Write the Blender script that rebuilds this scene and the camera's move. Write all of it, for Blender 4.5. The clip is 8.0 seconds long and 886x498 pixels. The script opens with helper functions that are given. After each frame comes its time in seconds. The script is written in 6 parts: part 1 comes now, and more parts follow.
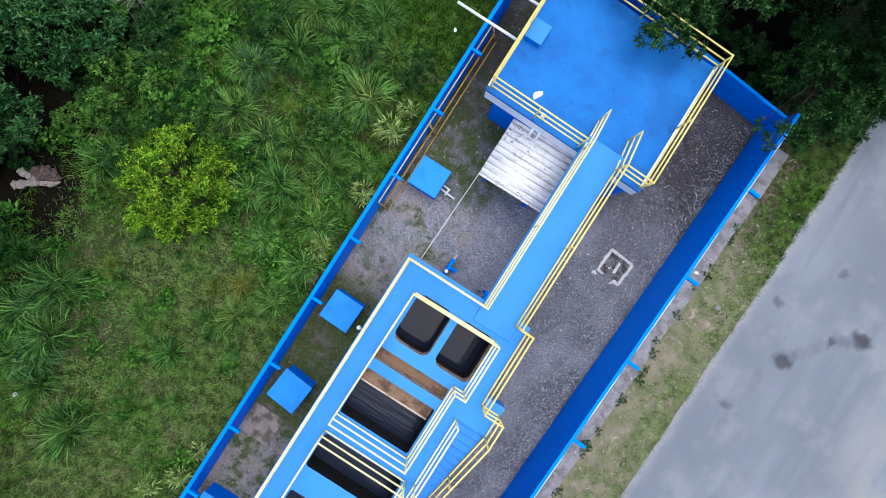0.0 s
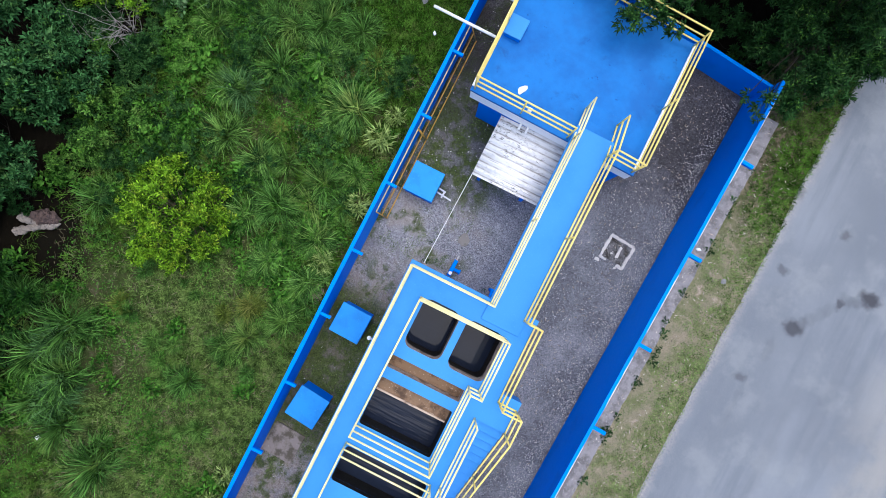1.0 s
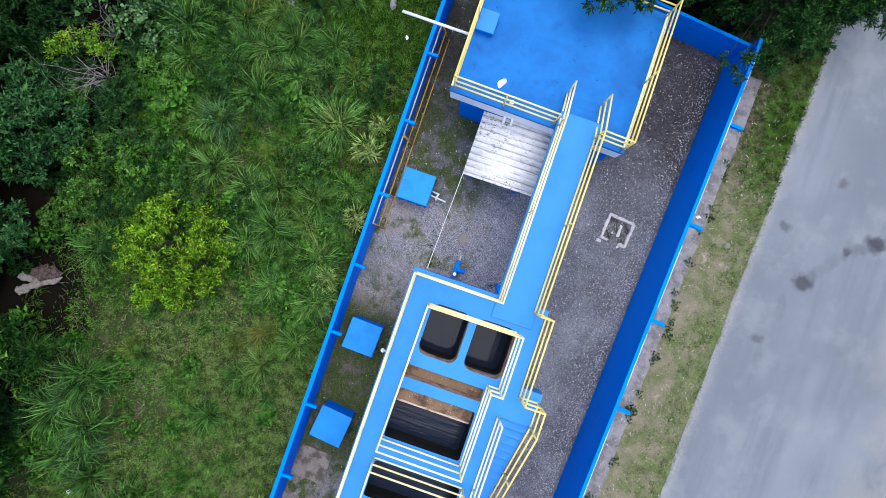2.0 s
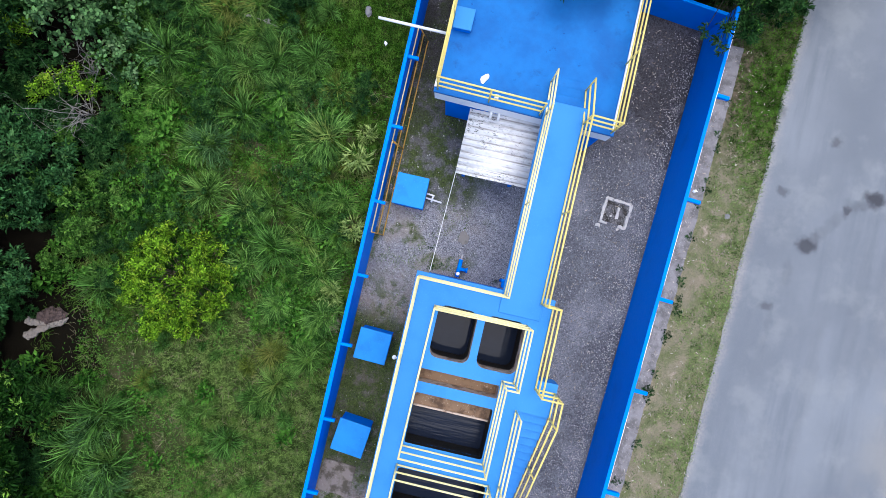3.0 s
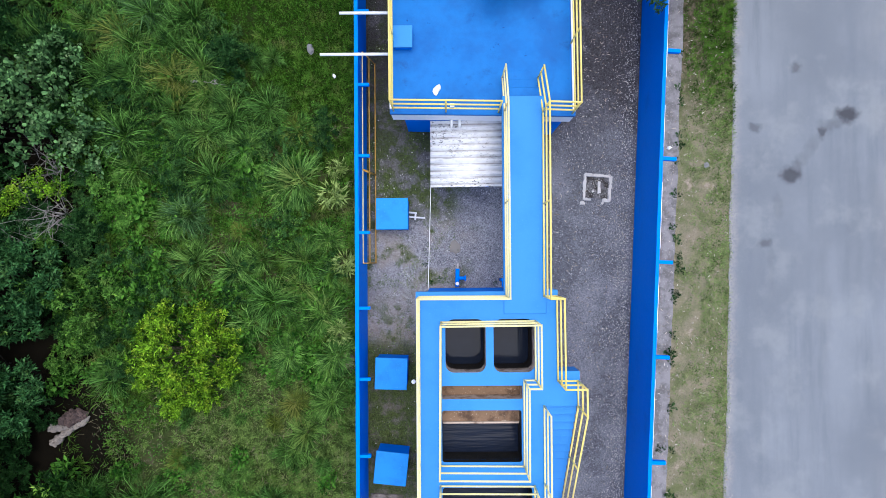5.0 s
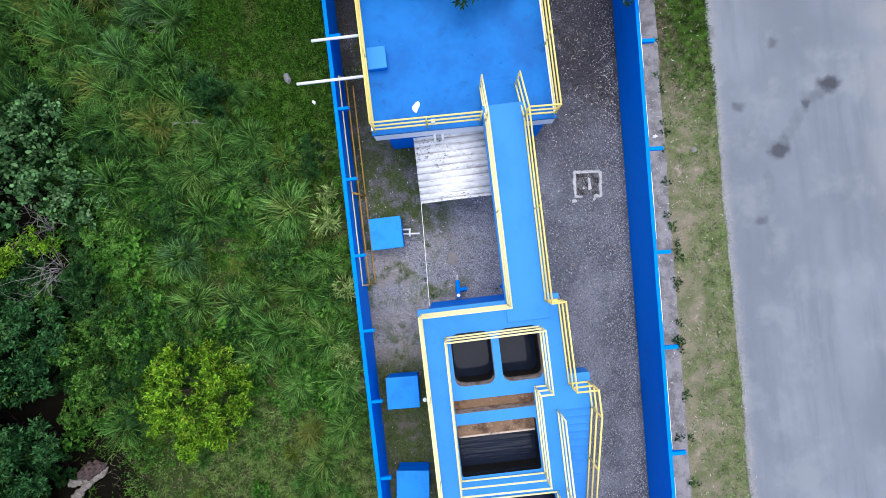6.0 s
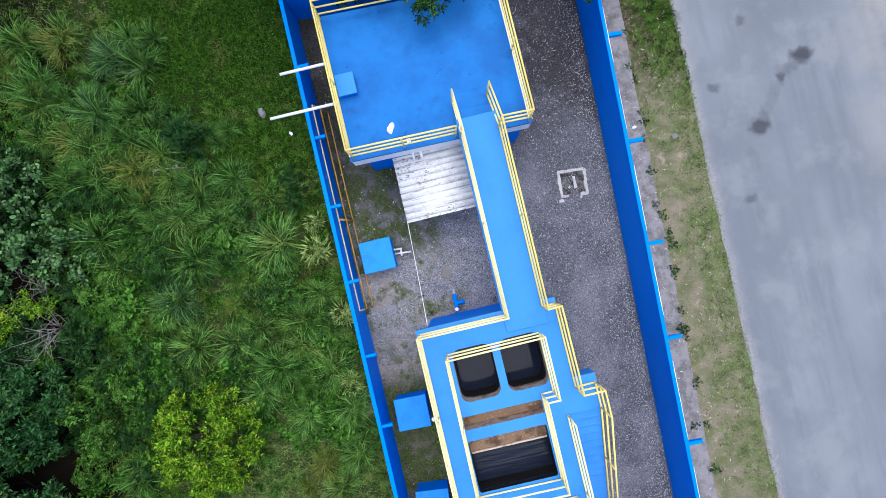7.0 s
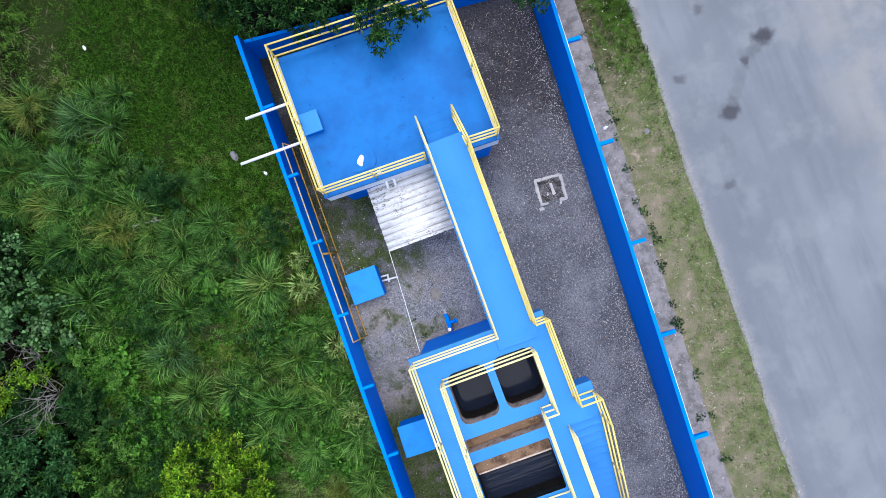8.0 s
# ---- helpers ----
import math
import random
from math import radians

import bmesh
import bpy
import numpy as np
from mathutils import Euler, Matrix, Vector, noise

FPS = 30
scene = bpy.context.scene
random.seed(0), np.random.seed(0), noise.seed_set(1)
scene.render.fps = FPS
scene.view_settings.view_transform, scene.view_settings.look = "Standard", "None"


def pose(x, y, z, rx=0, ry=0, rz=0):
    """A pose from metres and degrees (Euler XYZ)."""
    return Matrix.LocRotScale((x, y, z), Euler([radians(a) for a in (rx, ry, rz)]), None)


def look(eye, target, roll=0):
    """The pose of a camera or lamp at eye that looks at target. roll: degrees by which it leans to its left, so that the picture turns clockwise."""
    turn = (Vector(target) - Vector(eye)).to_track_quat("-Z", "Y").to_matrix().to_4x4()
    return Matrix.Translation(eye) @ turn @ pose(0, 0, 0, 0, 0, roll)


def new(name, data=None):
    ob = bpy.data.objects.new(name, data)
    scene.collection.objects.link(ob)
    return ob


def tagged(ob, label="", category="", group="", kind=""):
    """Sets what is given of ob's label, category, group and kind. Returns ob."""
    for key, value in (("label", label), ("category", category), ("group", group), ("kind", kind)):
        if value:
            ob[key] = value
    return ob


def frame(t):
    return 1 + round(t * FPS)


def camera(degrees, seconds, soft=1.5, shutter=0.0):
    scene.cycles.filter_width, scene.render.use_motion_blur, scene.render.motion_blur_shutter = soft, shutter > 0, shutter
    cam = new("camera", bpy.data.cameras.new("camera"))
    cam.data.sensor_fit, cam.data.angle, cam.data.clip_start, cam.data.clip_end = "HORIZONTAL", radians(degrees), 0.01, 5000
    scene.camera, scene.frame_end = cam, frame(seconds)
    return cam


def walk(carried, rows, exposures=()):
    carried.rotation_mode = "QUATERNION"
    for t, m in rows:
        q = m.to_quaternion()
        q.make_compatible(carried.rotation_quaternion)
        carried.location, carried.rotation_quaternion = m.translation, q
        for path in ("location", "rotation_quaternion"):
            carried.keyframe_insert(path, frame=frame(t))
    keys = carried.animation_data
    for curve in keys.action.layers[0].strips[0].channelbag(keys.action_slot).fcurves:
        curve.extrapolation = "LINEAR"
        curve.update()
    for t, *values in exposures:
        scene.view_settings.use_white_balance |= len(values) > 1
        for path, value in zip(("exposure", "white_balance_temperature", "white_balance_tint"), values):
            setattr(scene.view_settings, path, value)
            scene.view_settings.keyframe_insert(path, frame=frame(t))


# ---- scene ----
cam = camera(74.0, 8.0, soft=0.75)
PATH = [
    (0, (0.415, -0.435, 18.797), (0.421, -0.386, 16.798), 39.5),
    (0.5, (0.46, -0.423, 18.871), (0.457, -0.372, 16.871), 26.8),
    (1, (0.419, -0.34, 18.897), (0.416, -0.297, 16.897), 22.7),
    (1.5, (0.377, -0.223, 18.886), (0.375, -0.192, 16.887), 18.8),
    (3, (0.414, -0.137, 18.851), (0.402, -0.108, 16.851), -9.5),
    (3.5, (0.429, -0.108, 18.856), (0.417, -0.077, 16.856), -11.5),
    (4, (0.52, -0.037, 18.834), (0.503, -0.005, 16.835), -20.9),
    (4.5, (0.597, 0.069, 18.86), (0.579, 0.103, 16.861), -24.6),
    (6, (0.854, 0.554, 18.848), (0.827, 0.599, 16.848), -37.7),
    (6.5, (1.022, 0.631, 18.825), (0.99, 0.689, 16.826), -38.7),
    (7, (1.232, 0.782, 18.783), (1.199, 0.848, 16.785), -40.0),
    (7.5, (1.499, 0.981, 18.757), (1.466, 1.049, 16.759), -41.9),
    (8, (1.869, 1.201, 18.788), (1.836, 1.275, 16.789), -44.1),
]
walk(cam, [(t, look(eye, target, roll)) for t, eye, target, roll in PATH], exposures=[(0.0, 0.86, 6020, 8), (8.0, 0.86, 6020, 8)])

# ---- world and light: a bright, veiled sky ----
world = bpy.data.worlds.new("world")
scene.world = world
world.use_nodes = True
wn, wl = world.node_tree.nodes, world.node_tree.links
sky = wn.new("ShaderNodeTexSky")
sky.sky_type, sky.sun_disc = "NISHITA", False
SUN_EL, SUN_AZ = 82.0, 25.0      # degrees above the horizon; degrees clockwise from +y
sky.sun_elevation, sky.sun_rotation = radians(SUN_EL), radians(SUN_AZ)
sky.air_density, sky.dust_density, sky.ozone_density = 1.0, 4.0, 1.0
wl.new(sky.outputs[0], wn["Background"].inputs[0])
wn["Background"].inputs[1].default_value = 0.15
sun = new("sun", bpy.data.lights.new("sun", "SUN"))
sun.data.energy, sun.data.angle, sun.data.color = 0.85, radians(55), (1.0, 0.97, 0.93)
el, az = radians(SUN_EL), radians(SUN_AZ)
sun.matrix_world = look((30 * math.cos(el) * math.sin(az), 30 * math.cos(el) * math.cos(az), 30 * math.sin(el)), (0, 0, 0))

# ---- materials ----


def nodes_of(m):
    m.use_nodes = True
    return m.node_tree.nodes, m.node_tree.links, m.node_tree.nodes["Principled BSDF"]


def noise_node(n, l, scale, detail=4, rough=0.55, world_space=True, stretch=None):
    tex = n.new("ShaderNodeTexNoise")
    tex.inputs["Scale"].default_value = scale
    tex.inputs["Detail"].default_value = detail
    tex.inputs["Roughness"].default_value = rough
    src = n.new("ShaderNodeNewGeometry").outputs["Position"] if world_space else n.new("ShaderNodeTexCoord").outputs["Object"]
    if stretch:
        mp = n.new("ShaderNodeMapping")
        mp.inputs["Scale"].default_value = stretch
        l.new(src, mp.inputs["Vector"])
        src = mp.outputs[0]
    l.new(src, tex.inputs["Vector"])
    return tex.outputs["Fac"]


def ramp(n, l, fac, lo, hi):
    r = n.new("ShaderNodeMapRange")
    r.interpolation_type = "SMOOTHSTEP"
    r.inputs["From Min"].default_value, r.inputs["From Max"].default_value = lo, hi
    l.new(fac, r.inputs["Value"])
    return r.outputs[0]


def mix(n, l, fac, a, b, mode="MIX"):
    m = n.new("ShaderNodeMix")
    m.data_type, m.blend_type = "RGBA", mode
    for sock, v in ((0, fac), (6, a), (7, b)):
        if hasattr(v, "is_output"):
            l.new(v, m.inputs[sock])
        elif sock == 0:
            m.inputs[0].default_value = v
        else:
            m.inputs[sock].default_value = (*v, 1)
    return m.outputs[2]


def times(n, l, a, b, op="MULTIPLY"):
    m = n.new("ShaderNodeMath")
    m.operation = op
    for sock, v in ((0, a), (1, b)):
        if hasattr(v, "is_output"):
            l.new(v, m.inputs[sock])
        else:
            m.inputs[sock].default_value = v
    return m.outputs[0]


def relief(n, l, bsdf, fac, strength, dist=0.02):
    b = n.new("ShaderNodeBump")
    b.inputs["Strength"].default_value, b.inputs["Distance"].default_value = strength, dist
    l.new(fac, b.inputs["Height"])
    l.new(b.outputs[0], bsdf.inputs["Normal"])


def surface(name, base, stain, wear, big=0.7, fine=14.0, rough=0.6, bump=0.25, stain_at=(0.55, 0.75), wear_at=(0.62, 0.72), metal=0.0, shine=0.2):
    """A surface with a base colour, broad stains and fine worn specks."""
    m = bpy.data.materials.new(name)
    n, l, b = nodes_of(m)
    f1 = noise_node(n, l, big, 6, 0.62)
    f2 = noise_node(n, l, fine, 5, 0.65)
    c = mix(n, l, ramp(n, l, f1, *stain_at), base, stain)
    c = mix(n, l, ramp(n, l, f2, *wear_at), c, wear)
    l.new(c, b.inputs["Base Color"])
    b.inputs["Metallic"].default_value = metal
    b.inputs["Specular IOR Level"].default_value = shine
    r = n.new("ShaderNodeMapRange")
    r.inputs["To Min"].default_value, r.inputs["To Max"].default_value = rough - 0.1, min(1, rough + 0.12)
    l.new(f2, r.inputs["Value"])
    l.new(r.outputs[0], b.inputs["Roughness"])
    relief(n, l, b, noise_node(n, l, fine * 4, 3), bump, 0.01)
    return m


BLUE = surface("blue_paint", (0.044, 0.236, 0.61), (0.030, 0.200, 0.53), (0.065, 0.275, 0.65), 0.9, 22, 0.6, 0.2, (0.45, 0.8), (0.55, 0.8), shine=0.2)
BLUE_ROOF = surface("blue_deck_paint", (0.009, 0.150, 0.47), (0.006, 0.108, 0.37), (0.004, 0.062, 0.24), 1.1, 4.5, 0.6, 0.25, (0.36, 0.68), (0.65, 0.74), shine=0.2)
rn, rl, rb = nodes_of(BLUE_ROOF)
grime = times(rn, rl, ramp(rn, rl, noise_node(rn, rl, 3.0, 6, 0.65), 0.52, 0.70), ramp(rn, rl, noise_node(rn, rl, 0.9, 4, 0.6), 0.50, 0.64))
rl.new(mix(rn, rl, times(rn, rl, grime, 0.5), rb.inputs["Base Color"].links[0].from_socket, (0.006, 0.050, 0.18)), rb.inputs["Base Color"])
BLUE_WALL = surface("blue_wall_paint", (0.003, 0.205, 0.78), (0.002, 0.168, 0.66), (0.010, 0.235, 0.80), 0.9, 9, 0.6, 0.3, (0.5, 0.8), (0.64, 0.8), shine=0.1)
BLUE_LID = surface("blue_lid_paint", (0.022, 0.250, 0.66), (0.018, 0.205, 0.56), (0.05, 0.30, 0.70), 2.2, 16, 0.6, 0.3, (0.42, 0.72), (0.58, 0.76), shine=0.2)
PALE = surface("pale_blue_white_paint", (0.88, 0.89, 0.92), (0.80, 0.83, 0.88), (0.55, 0.62, 0.74), 1.3, 11, 0.6, 0.3, (0.5, 0.75), (0.66, 0.8))
YELLOW = surface("yellow_enamel", (0.85, 0.67, 0.20), (0.80, 0.61, 0.18), (0.87, 0.78, 0.46), 2.0, 18, 0.35, 0.1, (0.5, 0.8), (0.58, 0.72))
# a lighter copy of YELLOW's paint: glare on the rails put into the colour
CREAM = surface("pale_yellow_enamel", (0.88, 0.76, 0.36), (0.84, 0.71, 0.31), (0.90, 0.83, 0.56), 2.0, 18, 0.35, 0.1, (0.5, 0.8), (0.5, 0.7))
RUSTY = surface("worn_yellow_enamel", (0.55, 0.33, 0.07), (0.42, 0.23, 0.06), (0.25, 0.11, 0.04), 3.0, 15, 0.55, 0.25, (0.45, 0.7), (0.6, 0.72))
WHITE = surface("white_pvc", (0.78, 0.79, 0.80), (0.66, 0.68, 0.70), (0.55, 0.56, 0.55), 2.0, 20, 0.4, 0.05, (0.5, 0.8), (0.66, 0.8))


def make_sheet():
    m = bpy.data.materials.new("weathered_fibre_cement")
    n, l, b = nodes_of(m)
    c = mix(n, l, ramp(n, l, noise_node(n, l, 3.0, 6, 0.6), 0.45, 0.72), (0.74, 0.74, 0.76), (0.60, 0.60, 0.62))
    # thin dark runs along the waves, and lichen flecks
    runs = noise_node(n, l, 6.0, 5, 0.65, True, (0.16, 3.0, 1.0))
    c = mix(n, l, times(n, l, ramp(n, l, runs, 0.55, 0.66), 0.75), c, (0.22, 0.22, 0.23))
    # troughs darkened by dirt and by the waves' own shade, put into the colour
    sep = n.new("ShaderNodeSeparateXYZ")
    l.new(n.new("ShaderNodeNewGeometry").outputs["Position"], sep.inputs[0])
    wave = times(n, l, times(n, l, times(n, l, sep.outputs[1], -2.24, "ADD"), 2 * math.pi / 0.184), 0.0, "COSINE")
    trough = times(n, l, ramp(n, l, wave, -0.55, -0.98), ramp(n, l, noise_node(n, l, 5.0, 5, 0.65, True, (0.3, 1.0, 1.0)), 0.28, 0.62))
    c = mix(n, l, times(n, l, trough, 0.75), c, (0.25, 0.235, 0.23))
    flecks = noise_node(n, l, 16.0, 5, 0.7, True, (0.6, 1.3, 1.0))
    where = ramp(n, l, noise_node(n, l, 1.3, 4, 0.6), 0.42, 0.62)
    c = mix(n, l, times(n, l, ramp(n, l, flecks, 0.54, 0.62), where), c, (0.08, 0.08, 0.08))
    l.new(c, b.inputs["Base Color"])
    b.inputs["Roughness"].default_value = 0.9
    b.inputs["Specular IOR Level"].default_value = 0.2
    relief(n, l, b, noise_node(n, l, 40, 3), 0.3, 0.01)
    return m


SHEET = make_sheet()
BROWN = surface("stained_basin_concrete", (0.22, 0.140, 0.088), (0.075, 0.045, 0.030), (0.46, 0.37, 0.30), 3.0, 15, 0.7, 0.4, (0.45, 0.7), (0.58, 0.72))
BLACK_CONCRETE = surface("black_basin_concrete", (0.016, 0.014, 0.012), (0.007, 0.007, 0.006), (0.045, 0.034, 0.024), 2.5, 9, 0.5, 0.4, (0.4, 0.7), (0.66, 0.8))
LIP = surface("pale_stained_concrete", (0.52, 0.42, 0.35), (0.20, 0.13, 0.09), (0.66, 0.58, 0.51), 4.0, 14, 0.75, 0.4, (0.5, 0.7), (0.6, 0.72))
CONCRETE = surface("old_concrete", (0.225, 0.212, 0.218), (0.130, 0.122, 0.122), (0.36, 0.345, 0.35), 2.4, 26, 0.85, 0.5, (0.40, 0.62), (0.56, 0.70))
PAD = surface("mossy_concrete_pad", (0.235, 0.205, 0.180), (0.095, 0.085, 0.062), (0.33, 0.30, 0.275), 3.2, 14, 0.9, 0.6, (0.42, 0.62), (0.60, 0.74))
BARK = surface("bark", (0.13, 0.10, 0.075), (0.08, 0.06, 0.045), (0.20, 0.17, 0.14), 4, 30, 0.9, 0.6)
TWIG = surface("bleached_twig", (0.30, 0.28, 0.26), (0.20, 0.185, 0.17), (0.40, 0.37, 0.35), 4, 20, 0.85, 0.4)
DARK_WOOD = surface("dark_rotten_wood", (0.085, 0.060, 0.055), (0.03, 0.022, 0.02), (0.19, 0.15, 0.14), 7, 16, 0.9, 0.7)
DEAD = surface("dead_wood", (0.21, 0.185, 0.165), (0.045, 0.032, 0.030), (0.36, 0.32, 0.29), 6, 16, 0.85, 0.6)
SILT = surface("damp_silt", (0.105, 0.105, 0.115), (0.028, 0.026, 0.026), (0.27, 0.265, 0.27), 4.5, 19, 0.9, 0.7, (0.40, 0.60), (0.54, 0.66))
SAND = surface("grey_sand", (0.21, 0.195, 0.180), (0.085, 0.088, 0.060), (0.36, 0.34, 0.32), 5, 16, 0.95, 0.7)
BROKEN = surface("pale_broken_concrete", (0.46, 0.45, 0.45), (0.26, 0.25, 0.25), (0.60, 0.59, 0.58), 6, 14, 0.9, 0.5)
GREY_STONE = surface("grey_stone", (0.20, 0.20, 0.20), (0.13, 0.13, 0.12), (0.30, 0.30, 0.29), 6, 30, 0.9, 0.6)
DARK_BARK = surface("dark_bark", (0.026, 0.022, 0.017), (0.015, 0.012, 0.010), (0.045, 0.040, 0.032), 4, 30, 0.9, 0.6)
STONE = surface("pale_stone", (0.48, 0.47, 0.46), (0.34, 0.33, 0.31), (0.78, 0.77, 0.75), 6, 30, 0.8, 0.4)


def make_water(name, ripple, shine):
    m = bpy.data.materials.new(name)
    n, l, b = nodes_of(m)
    f = noise_node(n, l, 1.5, 3)
    l.new(mix(n, l, f, (0.007, 0.011, 0.024), (0.013, 0.019, 0.038)), b.inputs["Base Color"])
    b.inputs["Roughness"].default_value = 0.03
    b.inputs["IOR"].default_value = 1.33
    b.inputs["Specular IOR Level"].default_value = shine
    waves = times(n, l, noise_node(n, l, 1.6, 3, 0.5, True, (0.55, 6.0, 1.0)), times(n, l, noise_node(n, l, 7.0, 3, 0.5, True, (1.6, 0.5, 1.0)), 0.03), "ADD")
    relief(n, l, b, waves, ripple, 0.1)
    return m


WATER, STILL_WATER = make_water("rippled_basin_water", 0.16, 0.20), make_water("still_basin_water", 0.02, 0.18)


def make_pool_wall():
    """Bare pinkish concrete above an uneven black tide line."""
    m = bpy.data.materials.new("stained_pool_wall")
    n, l, b = nodes_of(m)
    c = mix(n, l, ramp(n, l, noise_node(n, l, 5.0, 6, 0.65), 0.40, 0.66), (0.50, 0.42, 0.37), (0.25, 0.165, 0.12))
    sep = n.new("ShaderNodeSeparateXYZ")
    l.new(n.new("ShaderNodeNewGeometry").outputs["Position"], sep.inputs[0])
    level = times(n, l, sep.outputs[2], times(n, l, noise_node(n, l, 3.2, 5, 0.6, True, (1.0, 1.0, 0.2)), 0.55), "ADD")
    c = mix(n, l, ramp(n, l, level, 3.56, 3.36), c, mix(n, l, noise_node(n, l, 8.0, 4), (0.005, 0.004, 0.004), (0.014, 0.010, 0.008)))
    l.new(c, b.inputs["Base Color"])
    b.inputs["Roughness"].default_value = 0.7
    relief(n, l, b, noise_node(n, l, 30, 4), 0.4, 0.02)
    return m


POOL_WALL = make_pool_wall()


def make_gravel():
    m = bpy.data.materials.new("yard_gravel")
    n, l, b = nodes_of(m)
    vor = n.new("ShaderNodeTexVoronoi")
    vor.inputs["Scale"].default_value = 44
    pos = n.new("ShaderNodeNewGeometry").outputs["Position"]
    l.new(pos, vor.inputs["Vector"])
    bw = n.new("ShaderNodeSeparateColor")
    l.new(vor.outputs["Color"], bw.inputs[0])
    c = mix(n, l, bw.outputs[0], (0.060, 0.064, 0.077), (0.182, 0.190, 0.222))
    c = mix(n, l, ramp(n, l, bw.outputs[1], 0.955, 0.985), c, (0.44, 0.45, 0.48))
    c = mix(n, l, ramp(n, l, noise_node(n, l, 0.55, 6, 0.6), 0.42, 0.66), c, mix(n, l, bw.outputs[0], (0.104, 0.108, 0.128), (0.285, 0.295, 0.338)))
    # moss and earth patches in the western part of the yard
    sep = n.new("ShaderNodeSeparateXYZ")
    l.new(pos, sep.inputs[0])
    west = ramp(n, l, sep.outputs[0], 2.2, 0.2)
    pale = times(n, l, ramp(n, l, noise_node(n, l, 0.7, 4, 0.6), 0.22, 0.48), times(n, l, ramp(n, l, sep.outputs[0], 3.0, 1.4), ramp(n, l, sep.outputs[1], 4.0, 1.6)))
    c = mix(n, l, times(n, l, pale, 0.5), c, mix(n, l, bw.outputs[0], (0.15, 0.148, 0.166), (0.62, 0.615, 0.65)))
    earth = times(n, l, times(n, l, ramp(n, l, noise_node(n, l, 0.8, 6, 0.6), 0.44, 0.62), west), 0.55)
    south = times(n, l, ramp(n, l, sep.outputs[1], 0.0, -2.5), ramp(n, l, sep.outputs[0], 0.6, -0.4))
    mossy = times(n, l, times(n, l, ramp(n, l, sep.outputs[1], -1.9, -2.9), ramp(n, l, sep.outputs[1], -8.2, -6.9)), ramp(n, l, sep.outputs[0], 0.3, -0.2))
    earth = times(n, l, earth, times(n, l, south, times(n, l, ramp(n, l, noise_node(n, l, 2.3, 5, 0.6), 0.25, 0.6), 0.85)), "MAXIMUM")
    c = mix(n, l, earth, c, mix(n, l, bw.outputs[2], (0.20, 0.168, 0.132), (0.38, 0.330, 0.275)))
    moss = times(n, l, ramp(n, l, noise_node(n, l, 1.25, 7, 0.65), 0.50, 0.64), west)
    moss = times(n, l, moss, times(n, l, south, ramp(n, l, noise_node(n, l, 1.9, 6, 0.65), 0.47, 0.62)), "MAXIMUM")
    c = mix(n, l, times(n, l, mossy, 0.7), c, mix(n, l, bw.outputs[0], (0.035, 0.032, 0.022), (0.11, 0.10, 0.075)))
    moss = times(n, l, moss, times(n, l, mossy, ramp(n, l, noise_node(n, l, 2.6, 7, 0.7), 0.34, 0.56)), "MAXIMUM")
    # darker grey, mossier gravel in the north-west of the yard
    darkened = times(n, l, ramp(n, l, sep.outputs[1], 1.1, 2.1), ramp(n, l, sep.outputs[0], 1.3, 0.5))
    moss = times(n, l, moss, times(n, l, darkened, ramp(n, l, noise_node(n, l, 1.6, 6, 0.65), 0.40, 0.55)), "MAXIMUM")
    c = mix(n, l, times(n, l, darkened, 0.7), c, mix(n, l, bw.outputs[0], (0.070, 0.067, 0.071), (0.19, 0.183, 0.192)))
    c = mix(n, l, times(n, l, moss, 0.9), c, mix(n, l, bw.outputs[1], (0.026, 0.042, 0.008), (0.095, 0.135, 0.028)))
    # gravel darkens in mottles towards the trees: their shade put into the colour
    north_shade = times(n, l, times(n, l, ramp(n, l, noise_node(n, l, 0.9, 6, 0.65), 0.30, 0.62), 0.35, "ADD"), ramp(n, l, sep.outputs[1], 2.4, 7.0))
    north_shade = times(n, l, times(n, l, north_shade, 0.92, "MINIMUM"), 0.86)
    c = mix(n, l, north_shade, c, mix(n, l, bw.outputs[0], (0.020, 0.018, 0.019), (0.074, 0.068, 0.074)))
    l.new(c, b.inputs["Base Color"])
    b.inputs["Roughness"].default_value = 0.9
    b.inputs["Specular IOR Level"].default_value = 0.1
    relief(n, l, b, vor.outputs["Distance"], 1.0, 0.03)
    return m


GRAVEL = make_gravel()


